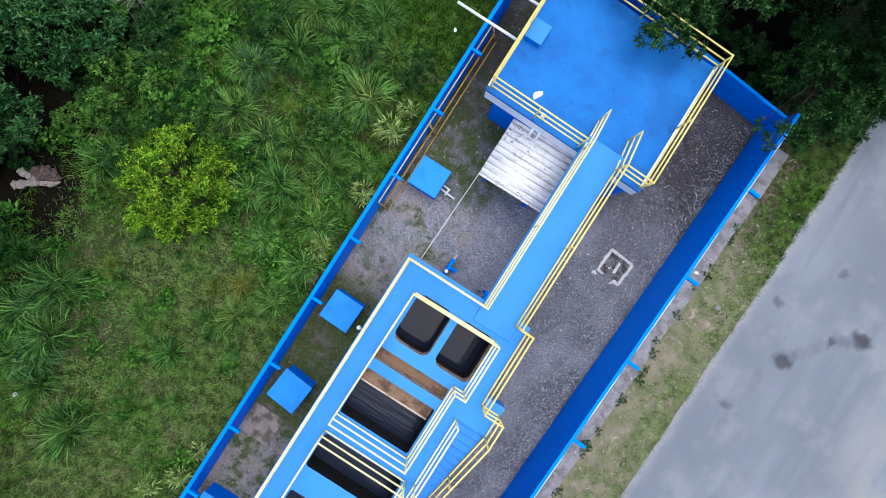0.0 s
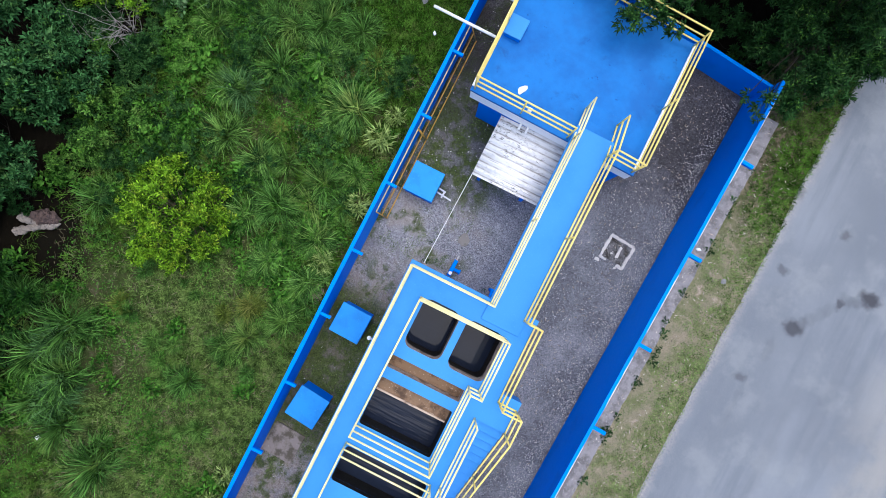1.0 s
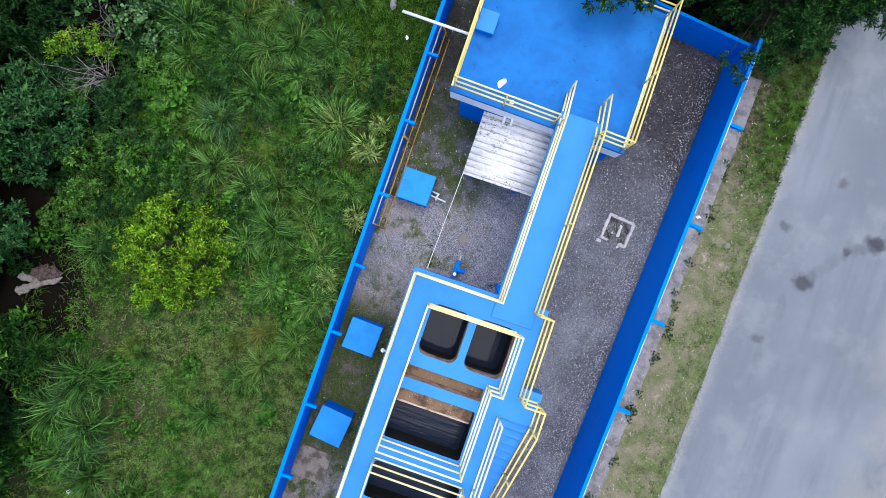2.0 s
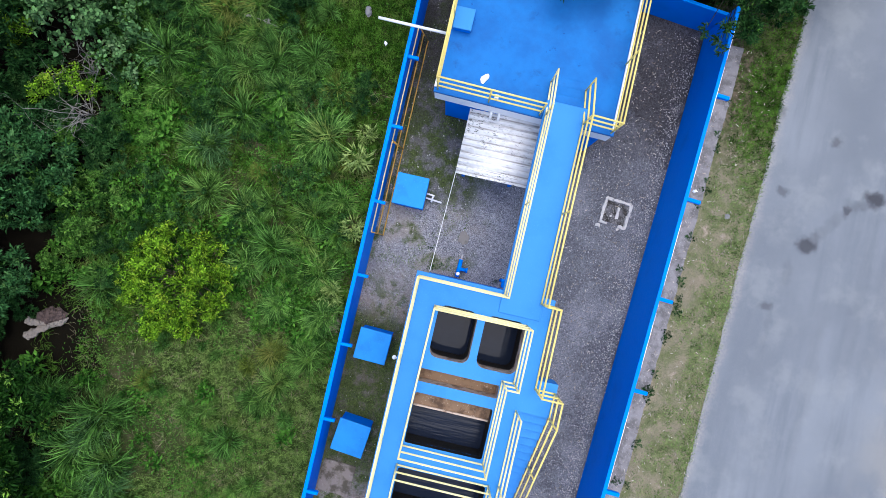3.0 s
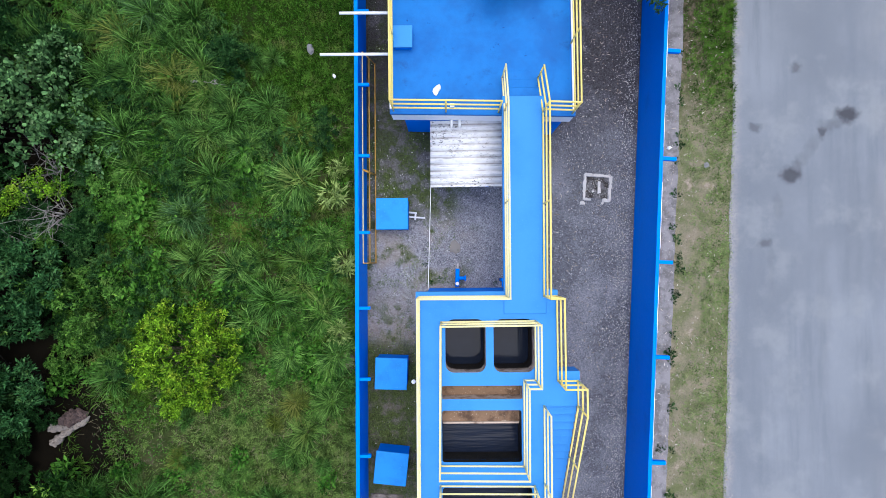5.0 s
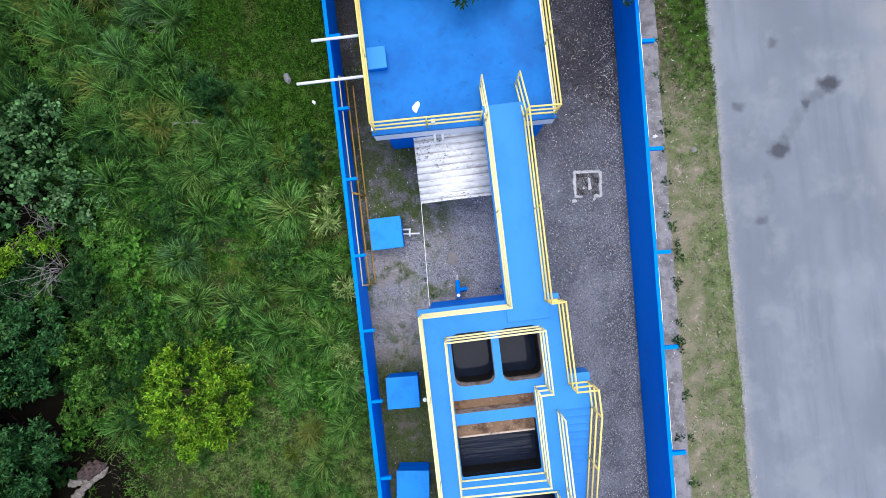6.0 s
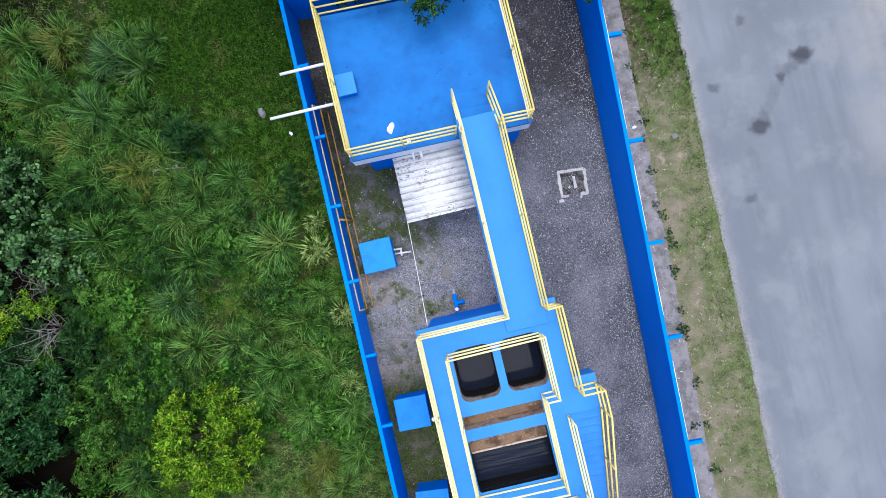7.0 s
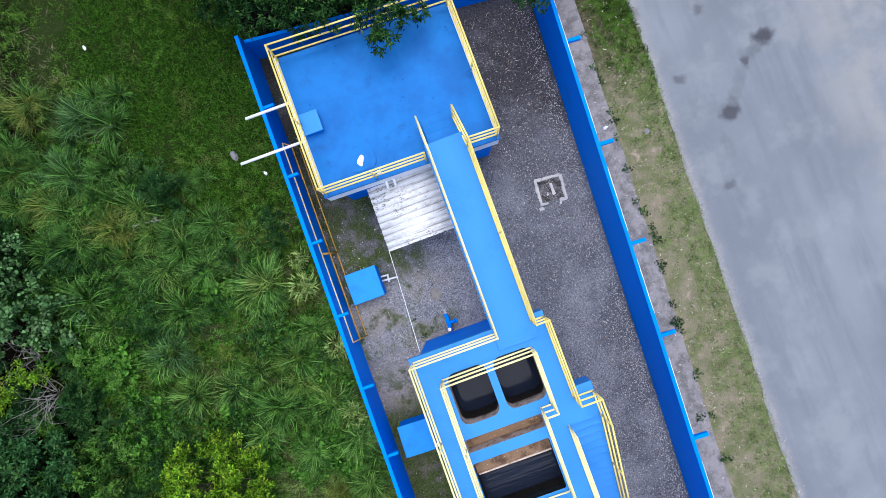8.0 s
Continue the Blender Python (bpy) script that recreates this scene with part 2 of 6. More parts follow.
def make_road():
    m = bpy.data.materials.new("worn_road")
    n, l, b = nodes_of(m)
    pos = n.new("ShaderNodeNewGeometry").outputs["Position"]
    c = mix(n, l, ramp(n, l, noise_node(n, l, 0.22, 6, 0.55), 0.35, 0.68), (0.138, 0.153, 0.176), (0.189, 0.207, 0.233))
    c = mix(n, l, ramp(n, l, noise_node(n, l, 1.3, 5, 0.6, True, (1.0, 0.10, 1.0)), 0.42, 0.70), c, (0.134, 0.150, 0.175))
    c = mix(n, l, times(n, l, ramp(n, l, noise_node(n, l, 0.5, 6, 0.62), 0.50, 0.66), 0.55), c, (0.225, 0.240, 0.252))
    c = mix(n, l, ramp(n, l, noise_node(n, l, 60, 3), 0.5, 0.85), c, (0.23, 0.24, 0.27))
    sep = n.new("ShaderNodeSeparateXYZ")
    l.new(pos, sep.inputs[0])
    dusty = times(n, l, ramp(n, l, noise_node(n, l, 0.35, 5, 0.6), 0.42, 0.62), ramp(n, l, sep.outputs[0], 13.5, 16.5))
    c = mix(n, l, times(n, l, dusty, 0.6), c, (0.29, 0.275, 0.25))
    # pale grit along the verge
    side = times(n, l, sep.outputs[0], times(n, l, sep.outputs[1], -0.036), "ADD")
    grit = times(n, l, ramp(n, l, times(n, l, side, times(n, l, noise_node(n, l, 1.6, 6, 0.7), 0.5), "ADD"), 10.25, 9.85), ramp(n, l, noise_node(n, l, 14, 5, 0.7), 0.30, 0.62))
    c = mix(n, l, times(n, l, grit, 0.75), c, (0.31, 0.285, 0.27))
    # oil and damp stains
    warp = n.new("ShaderNodeTexNoise")
    warp.inputs["Scale"].default_value = 3.4
    warp.inputs["Detail"].default_value = 5
    l.new(pos, warp.inputs["Vector"])
    vm = n.new("ShaderNodeVectorMath")
    vm.operation = "MULTIPLY_ADD"
    l.new(warp.outputs["Color"], vm.inputs[0])
    vm.inputs[1].default_value = (0.42, 0.42, 0)
    l.new(pos, vm.inputs[2])
    for x, y, sx, sy, k in STAINS:
        mp = n.new("ShaderNodeVectorMath")
        mp.operation = "SUBTRACT"
        l.new(vm.outputs[0], mp.inputs[0])
        mp.inputs[1].default_value = (x + 0.21, y + 0.21, 0)
        sc = n.new("ShaderNodeVectorMath")
        sc.operation = "MULTIPLY"
        l.new(mp.outputs[0], sc.inputs[0])
        sc.inputs[1].default_value = (1 / sx, 1 / sy, 0)
        ln = n.new("ShaderNodeVectorMath")
        ln.operation = "LENGTH"
        l.new(sc.outputs[0], ln.inputs[0])
        c = mix(n, l, times(n, l, ramp(n, l, ln.outputs["Value"], 1.3, 0.4), k), c, (0.045, 0.046, 0.055))
    l.new(c, b.inputs["Base Color"])
    b.inputs["Roughness"].default_value = 0.75
    b.inputs["Specular IOR Level"].default_value = 0.25
    relief(n, l, b, noise_node(n, l, 45, 4, 0.7), 0.35, 0.01)
    return m


# places and sizes of the stains on the road
STAINS = [(13.46, 4.79, 0.40, 0.30, 0.95), (12.62, 4.21, 0.17, 0.19, 0.75), (12.40, 3.88, 0.18, 0.28, 0.20), (12.20, 3.60, 0.18, 0.28, 0.16), (11.98, 3.30, 0.20, 0.28, 0.22), (11.80, 3.05, 0.22, 0.26, 0.36), (13.12, 4.5, 0.24, 0.20, 0.20), (12.85, 4.3, 0.2, 0.2, 0.12), (11.61, 2.85, 0.36, 0.26, 0.85), (12.9, 4.45, 0.4, 0.16, 0.22),
          (10.5, 4.4, 0.22, 0.17, 0.5), (11.85, 6.31, 0.20, 0.18, 0.55), (10.75, 0.7, 0.22, 0.17, 0.5), (11.2, 1.9, 0.16, 0.5, 0.16), (9.95, 6.9, 0.2, 0.2, 0.4), (10.95, 0.0, 0.10, 1.0, 0.10), (12.6, -1.5, 0.25, 3.0, 0.09), (13.6, 1.0, 0.3, 3.5, 0.08)]
ROAD = make_road()


def make_soil(name, soil, green, dry, patch=0.45, gap_shade=None, tree_shade=None):
    m = bpy.data.materials.new(name)
    n, l, b = nodes_of(m)
    f = noise_node(n, l, 38, 5, 0.7)
    c = mix(n, l, ramp(n, l, noise_node(n, l, patch, 8, 0.72), 0.34, 0.66), green, dry)
    c = mix(n, l, ramp(n, l, noise_node(n, l, 1.7, 6, 0.65), 0.55, 0.72), c, soil)
    c = mix(n, l, times(n, l, ramp(n, l, f, 0.42, 0.7), 0.5), c, (0.02, 0.022, 0.010))
    if tree_shade:
        # verge soil darkens beside the trees: their shade put into the colour, with brown litter
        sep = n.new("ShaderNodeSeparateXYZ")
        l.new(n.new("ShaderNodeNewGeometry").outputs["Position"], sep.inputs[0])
        c = mix(n, l, times(n, l, ramp(n, l, sep.outputs[1], 3.5, 7.5), 0.9), c, mix(n, l, ramp(n, l, noise_node(n, l, 6.0, 6, 0.7), 0.4, 0.65), tree_shade, (0.15, 0.115, 0.085)))
    if gap_shade:
        # near-black soil under western shrubs and northern trees: their shade put into the colour
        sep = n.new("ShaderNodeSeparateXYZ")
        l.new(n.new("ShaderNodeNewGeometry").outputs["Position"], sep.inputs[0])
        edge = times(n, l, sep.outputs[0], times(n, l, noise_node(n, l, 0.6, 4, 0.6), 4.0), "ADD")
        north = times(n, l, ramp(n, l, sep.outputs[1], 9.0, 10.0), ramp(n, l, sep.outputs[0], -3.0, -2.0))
        # north-west soil darkened: shade of trees and tussock gaps put into the colour
        darkened = times(n, l, ramp(n, l, sep.outputs[1], 2.5, 6.0), ramp(n, l, sep.outputs[0], -1.0, -2.5))
        c = mix(n, l, times(n, l, darkened, 0.75), c, (0.016, 0.030, 0.007))
        c = mix(n, l, times(n, l, ramp(n, l, edge, -6.6, -8.6), north, "MAXIMUM"), c, mix(n, l, f, gap_shade, (0.013, 0.011, 0.008)))
    l.new(c, b.inputs["Base Color"])
    b.inputs["Roughness"].default_value = 0.95
    b.inputs["Specular IOR Level"].default_value = 0.0
    relief(n, l, b, f, 0.9, 0.05)
    return m


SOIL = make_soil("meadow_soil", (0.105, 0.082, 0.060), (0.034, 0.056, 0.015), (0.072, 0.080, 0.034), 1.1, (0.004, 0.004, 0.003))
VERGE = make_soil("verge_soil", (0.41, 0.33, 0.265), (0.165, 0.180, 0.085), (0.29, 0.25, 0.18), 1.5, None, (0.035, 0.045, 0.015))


def make_leaf(name, dark, light, dry, patch=0.35, rough=0.5, dry_at=(0.55, 0.75), shine=0.25, clump=3.2, single_leaf=0.5, together=0.6):
    """Leaves and blades: colour from leaf to leaf, and in broad patches over the ground."""
    m = bpy.data.materials.new(name)
    n, l, b = nodes_of(m)
    geo = n.new("ShaderNodeNewGeometry")
    one = times(n, l, times(n, l, geo.outputs["Random Per Island"], 2.5, "POWER"), single_leaf)
    tuft = times(n, l, ramp(n, l, noise_node(n, l, clump, 3, 0.6), 0.38, 0.66), together)
    c = mix(n, l, times(n, l, one, tuft, "ADD"), dark, tuple(1.42 * v for v in light))
    f = noise_node(n, l, patch, 5, 0.6)
    fac = times(n, l, ramp(n, l, f, *dry_at), ramp(n, l, geo.outputs["Random Per Island"], 0.2, 0.7))
    c = mix(n, l, fac, c, dry)
    l.new(c, b.inputs["Base Color"])
    b.inputs["Roughness"].default_value = rough
    b.inputs["Specular IOR Level"].default_value = shine * 0.15
    tr = n.new("ShaderNodeBsdfTranslucent")
    l.new(c, tr.inputs[0])
    ms = n.new("ShaderNodeMixShader")
    ms.inputs[0].default_value = 0.14
    l.new(b.outputs[0], ms.inputs[1])
    l.new(tr.outputs[0], ms.inputs[2])
    l.new(ms.outputs[0], n["Material Output"].inputs[0])
    return m


GRASS = make_leaf("meadow_grass", (0.024, 0.048, 0.010), (0.158, 0.240, 0.062), (0.215, 0.205, 0.105), 1.3, 0.5, (0.52, 0.74), single_leaf=0.75, together=0.4)
TUFT = make_leaf("tussock_grass", (0.007, 0.034, 0.004), (0.172, 0.325, 0.066), (0.24, 0.295, 0.07), 0.6, 0.4, (0.52, 0.75), 0.35, single_leaf=0.8, together=0.25)
TUFT_DEEP = make_leaf("deep_tussock_grass", (0.004, 0.020, 0.003), (0.128, 0.290, 0.056), (0.19, 0.27, 0.06), 0.6, 0.4, (0.52, 0.75), 0.3, single_leaf=0.8, together=0.25)
TUFT_YELLOW = make_leaf("yellowish_tussock_grass", (0.024, 0.046, 0.005), (0.180, 0.240, 0.045), (0.27, 0.27, 0.075), 0.6, 0.4, (0.52, 0.75), 0.3, single_leaf=0.8, together=0.25)
TUFT_BLUE = make_leaf("bluish_tussock_grass", (0.008, 0.036, 0.009), (0.125, 0.245, 0.082), (0.18, 0.27, 0.11), 0.6, 0.4, (0.52, 0.75), 0.3, single_leaf=0.8, together=0.25)
TUFT_PALE = make_leaf("pale_tussock_grass", (0.010, 0.048, 0.008), (0.190, 0.365, 0.078), (0.25, 0.325, 0.085), 0.6, 0.4, (0.5, 0.75), 0.3, single_leaf=0.8, together=0.25)
WEED = make_leaf("weed_leaf", (0.010, 0.050, 0.005), (0.090, 0.225, 0.030), (0.13, 0.21, 0.04), 0.8, 0.45)
SHRUB = make_leaf("shrub_leaf", (0.005, 0.024, 0.006), (0.058, 0.145, 0.036), (0.12, 0.23, 0.06), 1.7, 0.5, (0.5, 0.68), 0.2)
DARK_SHRUB = make_leaf("dark_shrub_leaf", (0.003, 0.015, 0.004), (0.028, 0.082, 0.021), (0.07, 0.15, 0.04), 1.7, 0.5, (0.52, 0.7), 0.2)
LIME = make_leaf("lime_leaf", (0.007, 0.036, 0.002), (0.19, 0.37, 0.020), (0.36, 0.48, 0.04), 2.4, 0.4, (0.5, 0.68), 0.4, single_leaf=0.75, together=0.45)
TREE = make_leaf("tree_leaf", (0.002, 0.011, 0.003), (0.028, 0.084, 0.020), (0.085, 0.180, 0.055), 1.7, 0.4, (0.54, 0.70), 0.3)
TREE_DEEP = make_leaf("dark_whorl_leaf", (0.002, 0.011, 0.002), (0.021, 0.070, 0.010), (0.04, 0.11, 0.018), 1.7, 0.4, (0.54, 0.70), 0.3)
DEEP_GRASS = make_leaf("long_meadow_grass", (0.006, 0.024, 0.002), (0.096, 0.196, 0.026), (0.168, 0.182, 0.062), 0.9, 0.5, (0.49, 0.70))
LAWN = make_leaf("verge_grass", (0.038, 0.072, 0.016), (0.190, 0.280, 0.086), (0.29, 0.265, 0.160), 1.6, 0.6, (0.50, 0.70), single_leaf=0.8, together=0.45)

# ---- building helpers ----


def mesh_from(name, bm, *materials):
    me = bpy.data.meshes.new(name)
    bm.normal_update()
    bm.to_mesh(me)
    bm.free()
    for m in materials:
        me.materials.append(m)
    return me


def part(name, bm, material, parent, label=""):
    """Links a bmesh as one mesh object under a thing or a part."""
    me = mesh_from(name, bm, *(material if isinstance(material, (tuple, list)) else (material,)))
    ob = new(name, me)
    ob.parent = parent
    return tagged(ob, label)


def shared(name, me, parent, m):
    ob = new(name, me)
    ob.parent, ob.matrix_basis = parent, m
    return ob


def thing(name, label, category, group="", kind="", at=(0, 0, 0)):
    e = new(name)
    e.empty_display_size = 0.2
    e.location = at
    return tagged(e, label, category, group, kind)


def single(name, bm, material, label="", category="", group="", kind=""):
    me = mesh_from(name, bm, *(material if isinstance(material, (tuple, list)) else (material,)))
    return tagged(new(name, me), label, category, group, kind)


def add_box(bm, x0, x1, y0, y1, z0, z1, bevel=0.0, m=None):
    r = bmesh.ops.create_cube(bm, size=1)
    bmesh.ops.scale(bm, vec=(x1 - x0, y1 - y0, z1 - z0), verts=r["verts"])
    bmesh.ops.translate(bm, vec=((x0 + x1) / 2, (y0 + y1) / 2, (z0 + z1) / 2), verts=r["verts"])
    vs = r["verts"]
    if bevel:
        edges = list({e for v in vs for e in v.link_edges})
        out = bmesh.ops.bevel(bm, geom=edges, offset=bevel, segments=2, affect="EDGES", profile=0.5)
        vs = list({v for f in out["faces"] for v in f.verts} | {v for v in vs if v.is_valid})
    if m is not None:
        bmesh.ops.transform(bm, matrix=m, verts=vs)
    return vs


def box(x0, x1, y0, y1, z0, z1, bevel=0.0, m=None):
    bm = bmesh.new()
    add_box(bm, x0, x1, y0, y1, z0, z1, bevel, m)
    return bm


def add_tube(bm, a, b, r0, r1=None, n=8):
    a, b = Vector(a), Vector(b)
    r1 = r0 if r1 is None else r1
    q = (b - a).to_track_quat("Z", "Y")
    rings = []
    for p, r in ((a, r0), (b, r1)):
        rings.append([bm.verts.new(p + q @ Vector((r * math.cos(2 * math.pi * i / n), r * math.sin(2 * math.pi * i / n), 0))) for i in range(n)])
    for i in range(n):
        f = bm.faces.new((rings[0][i], rings[0][(i + 1) % n], rings[1][(i + 1) % n], rings[1][i]))
        f.smooth = True
    bm.faces.new(rings[0][::-1])
    bm.faces.new(rings[1])


def tube(a, b, r0, r1=None, n=8):
    bm = bmesh.new()
    add_tube(bm, a, b, r0, r1, n)
    return bm


def prism(outline, z0, z1, holes=(), bevel=0.0):
    """A slab of any outline from z0 to z1, with openings that go through it (their sides take the materials after the first)."""
    bm = bmesh.new()
    loops = []
    for pts in (outline, *holes):
        vs = [bm.verts.new((x, y, z1)) for x, y in pts]
        loops.append([bm.edges.new((vs[i], vs[(i + 1) % len(vs)])) for i in range(len(vs))])
    inner = {v for es in loops[1:] for e in es for v in e.verts}
    bmesh.ops.triangle_fill(bm, use_beauty=True, use_dissolve=False, edges=[e for es in loops for e in es], normal=(0, 0, 1))
    top = list(bm.faces)
    for f in top:
        if f.normal.z < 0:
            f.normal_flip()
    ext = bmesh.ops.extrude_face_region(bm, geom=top, use_keep_orig=True)
    low = [v for v in ext["geom"] if isinstance(v, bmesh.types.BMVert)]
    bmesh.ops.translate(bm, vec=(0, 0, z0 - z1), verts=low)
    for f in bm.faces:
        f.normal_update()
    bmesh.ops.recalc_face_normals(bm, faces=list(bm.faces))
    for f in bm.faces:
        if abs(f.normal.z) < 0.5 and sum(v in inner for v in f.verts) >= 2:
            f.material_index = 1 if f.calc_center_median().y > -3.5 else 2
    return bm


def rounded(x0, x1, y0, y1, r, n=5):
    pts = []
    for cx, cy, a0 in ((x1 - r, y1 - r, 0), (x0 + r, y1 - r, 90), (x0 + r, y0 + r, 180), (x1 - r, y0 + r, 270)):
        pts += [(cx + r * math.cos(radians(a0 + 90 * i / n)), cy + r * math.sin(radians(a0 + 90 * i / n))) for i in range(n + 1)]
    return pts


# ---- ground, yard, verge, road ----
def ground_sheet():
    """One sheet out to the horizon: fine under the walk, coarse far off."""
    bm = bmesh.new()
    xs = [-2500, -400, -120, -50, -30] + [-22 + 0.5 * i for i in range(77)] + [30, 50, 120, 400, 2500]
    ys = [-2500, -400, -120, -50, -30] + [-20 + 0.5 * i for i in range(81)] + [30, 50, 120, 400, 2500]
    grid = []
    for y in ys:
        row = []
        for x in xs:
            wild = max(0, min(1, (-2.6 - x) / 1.5)) * max(0, min(1, (22 + x) / 4))
            z = -0.05 + wild * (0.10 * noise.noise((x * 0.45, y * 0.45, 3)) + 0.05 * noise.noise((x * 1.4, y * 1.4, 7)))
            row.append(bm.verts.new((x, y, z)))
        grid.append(row)
    for j in range(len(ys) - 1):
        for i in range(len(xs) - 1):
            f = bm.faces.new((grid[j][i], grid[j][i + 1], grid[j + 1][i + 1], grid[j + 1][i]))
            f.smooth = True
    return bm


def east_in(y):
    return 6.48 + 0.05 * y          # inner face of the east wall


def road_edge(y):
    return 9.61 + 0.036 * y + 0.10 * noise.noise((y * 0.35, 2, 0)) + 0.06 * noise.noise((y * 1.7, 5, 0))


def strip(xa, xb, ya, yb, z, step=0.4):
    """A sheet between two lines x(y), with thickness."""
    bm = bmesh.new()
    n = max(1, round((yb - ya) / step))
    rows = []
    for k in range(n + 1):
        y = ya + (yb - ya) * k / n
        rows.append([bm.verts.new((xa(y), y, z)), bm.verts.new((xb(y), y, z)), bm.verts.new((xb(y), y, z - 0.12)), bm.verts.new((xa(y), y, z - 0.12))])
    for p, q in zip(rows, rows[1:]):
        for i in range(4):
            bm.faces.new((p[i], p[(i + 1) % 4], q[(i + 1) % 4], q[i]))
    bm.faces.new(rows[0][::-1])
    bm.faces.new(rows[-1])
    bmesh.ops.recalc_face_normals(bm, faces=list(bm.faces))
    return bm


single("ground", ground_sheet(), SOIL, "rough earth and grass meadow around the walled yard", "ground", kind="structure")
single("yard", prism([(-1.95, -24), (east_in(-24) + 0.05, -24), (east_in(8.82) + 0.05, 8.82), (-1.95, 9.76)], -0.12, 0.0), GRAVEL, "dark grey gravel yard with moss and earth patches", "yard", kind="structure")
single("road", strip(road_edge, lambda y: 26.0, -120, 160, -0.005), ROAD, "worn pale grey asphalt road with dark oil stains", "road", kind="structure")
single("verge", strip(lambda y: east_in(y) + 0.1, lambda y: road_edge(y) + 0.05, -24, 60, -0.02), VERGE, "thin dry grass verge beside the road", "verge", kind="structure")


def apron_edge(y):
    return 7.86 + 0.05 * y + 0.06 * noise.noise((y * 0.5, 1, 1)) + 0.03 * noise.noise((y * 3.0, 4, 1)) + 0.02 * noise.noise((y * 9.0, 4, 1))


single("pavement", strip(lambda y: east_in(y) + 0.12, apron_edge, -24, 8.6, 0.02, 0.08), CONCRETE, "cracked stained concrete apron along the blue wall", "pavement", kind="structure")

# ---- boundary walls ----
WEST_H, EAST_H = 1.8, 2.1


def wall_between(name, a, b, thick, height, label):
    """A wall from a to b; its outer side lies to the left of that way."""
    a, b = Vector((*a, 0)), Vector((*b, 0))
    w = thing(name, label, "wall", kind="structure", at=a)
    w.rotation_euler = (0, 0, math.atan2(b.y - a.y, b.x - a.x))
    length = (b - a).length
    bm = bmesh.new()
    n = max(2, round(length / 0.6))
    ring = []
    for k in range(n + 1):
        x = length * k / n
        j = [0.012 * noise.noise((x * 0.9 + s * 9, a.x, a.y)) for s in range(4)]
        ring.append([bm.verts.new(p) for p in ((x, 0 + j[0], -0.1), (x, thick + j[1], -0.1), (x, thick + j[1], height + j[2]), (x, 0 + j[0], height + j[3]))])
    for p, q in zip(ring, ring[1:]):
        for i in range(4):
            bm.faces.new((p[i], p[(i + 1) % 4], q[(i + 1) % 4], q[i]))
    bm.faces.new(ring[0][::-1])
    bm.faces.new(ring[-1])
    bmesh.ops.recalc_face_normals(bm, faces=list(bm.faces))
    part("wall_body", bm, BLUE_WALL, w)
    return w, length


west, west_len = wall_between("wall_west", (-1.95, -24), (-1.95, 9.85), 0.11, WEST_H, "low blue-painted masonry wall with short inner tie stubs")
bm = bmesh.new()
add_box(bm, 0, 0.09, -0.32, 0.0, WEST_H - 0.16, WEST_H - 0.01, 0.012)
butt = mesh_from("tie_stub", bm, BLUE_WALL)
for y in (7.55, 5.38, 3.29, 1.04, -1.16, -3.22, -5.44, -7.59, -9.75, -11.9, -14.1):
    shared("tie_stub", butt, west, Matrix.Translation((y + 24 - 0.05, 0, 0)))
east, east_len = wall_between("wall_east", (east_in(8.79) + 0.06, 8.79), (east_in(-24) + 0.06, -24), 0.10, EAST_H, "blue-painted masonry wall beside the road with short outer tie stubs")
bm = bmesh.new()
vs = [bm.verts.new(p) for p in ((0, 0, 1.62), (0, 0.52, 1.62), (0, 0.52, 1.76), (0, 0.0, 1.80), (0.11, 0, 1.62), (0.11, 0.52, 1.62), (0.11, 0.52, 1.76), (0.11, 0.0, 1.80))]
for f in ((3, 2, 1, 0), (4, 5, 6, 7), (0, 1, 5, 4), (1, 2, 6, 5), (2, 3, 7, 6), (3, 0, 4, 7)):
    bm.faces.new([vs[i] for i in f])
bmesh.ops.bevel(bm, geom=list(bm.edges), offset=0.01, segments=1, affect="EDGES")
butt = mesh_from("tie_stub", bm, BLUE_WALL)
for y in (6.30, 3.14, 0.13, -2.62, -5.65, -8.6, -11.6):
    shared("tie_stub", butt, east, Matrix.Translation(((8.79 - y) / math.cos(math.atan(0.05)) - 0.05, 0.10, 0)))
north, north_len = wall_between("wall_north", (-1.93, 9.745), (east_in(8.78) + 0.16, 8.80), 0.10, 1.4, "blue-painted masonry wall under overhanging trees")

# whitish chips along the outer edge of the east wall
for y, n in ((8.1, 0.9), (7.0, 1.6), (4.6, 1.2), (2.4, 1.9), (-0.3, 1.6), (-3.2, 2.2), (-6.2, 1.8)):
    bm = bmesh.new()
    top = [bm.verts.new((n * k / 8, 0.100 - 0.010 * (0.6 + noise.noise((k * 1.7, y, 0))) * (0 < k < 8), EAST_H + 0.014)) for k in range(9)]
    rim = [bm.verts.new((n * k / 8, 0.107, EAST_H + 0.014)) for k in range(9)]
    low = [bm.verts.new((n * k / 8, 0.107, EAST_H - 0.04)) for k in range(9)]
    for k in range(8):
        bm.faces.new((top[k], top[k + 1], rim[k + 1], rim[k]))
        bm.faces.new((rim[k], rim[k + 1], low[k + 1], low[k]))
    bmesh.ops.recalc_face_normals(bm, faces=list(bm.faces))
    chip = part("chipped_edge", bm, PALE, east, "bare whitish chipped edge")
    chip.location = ((8.79 - y) / math.cos(math.atan(0.05)), 0, 0)

# ---- railings ----


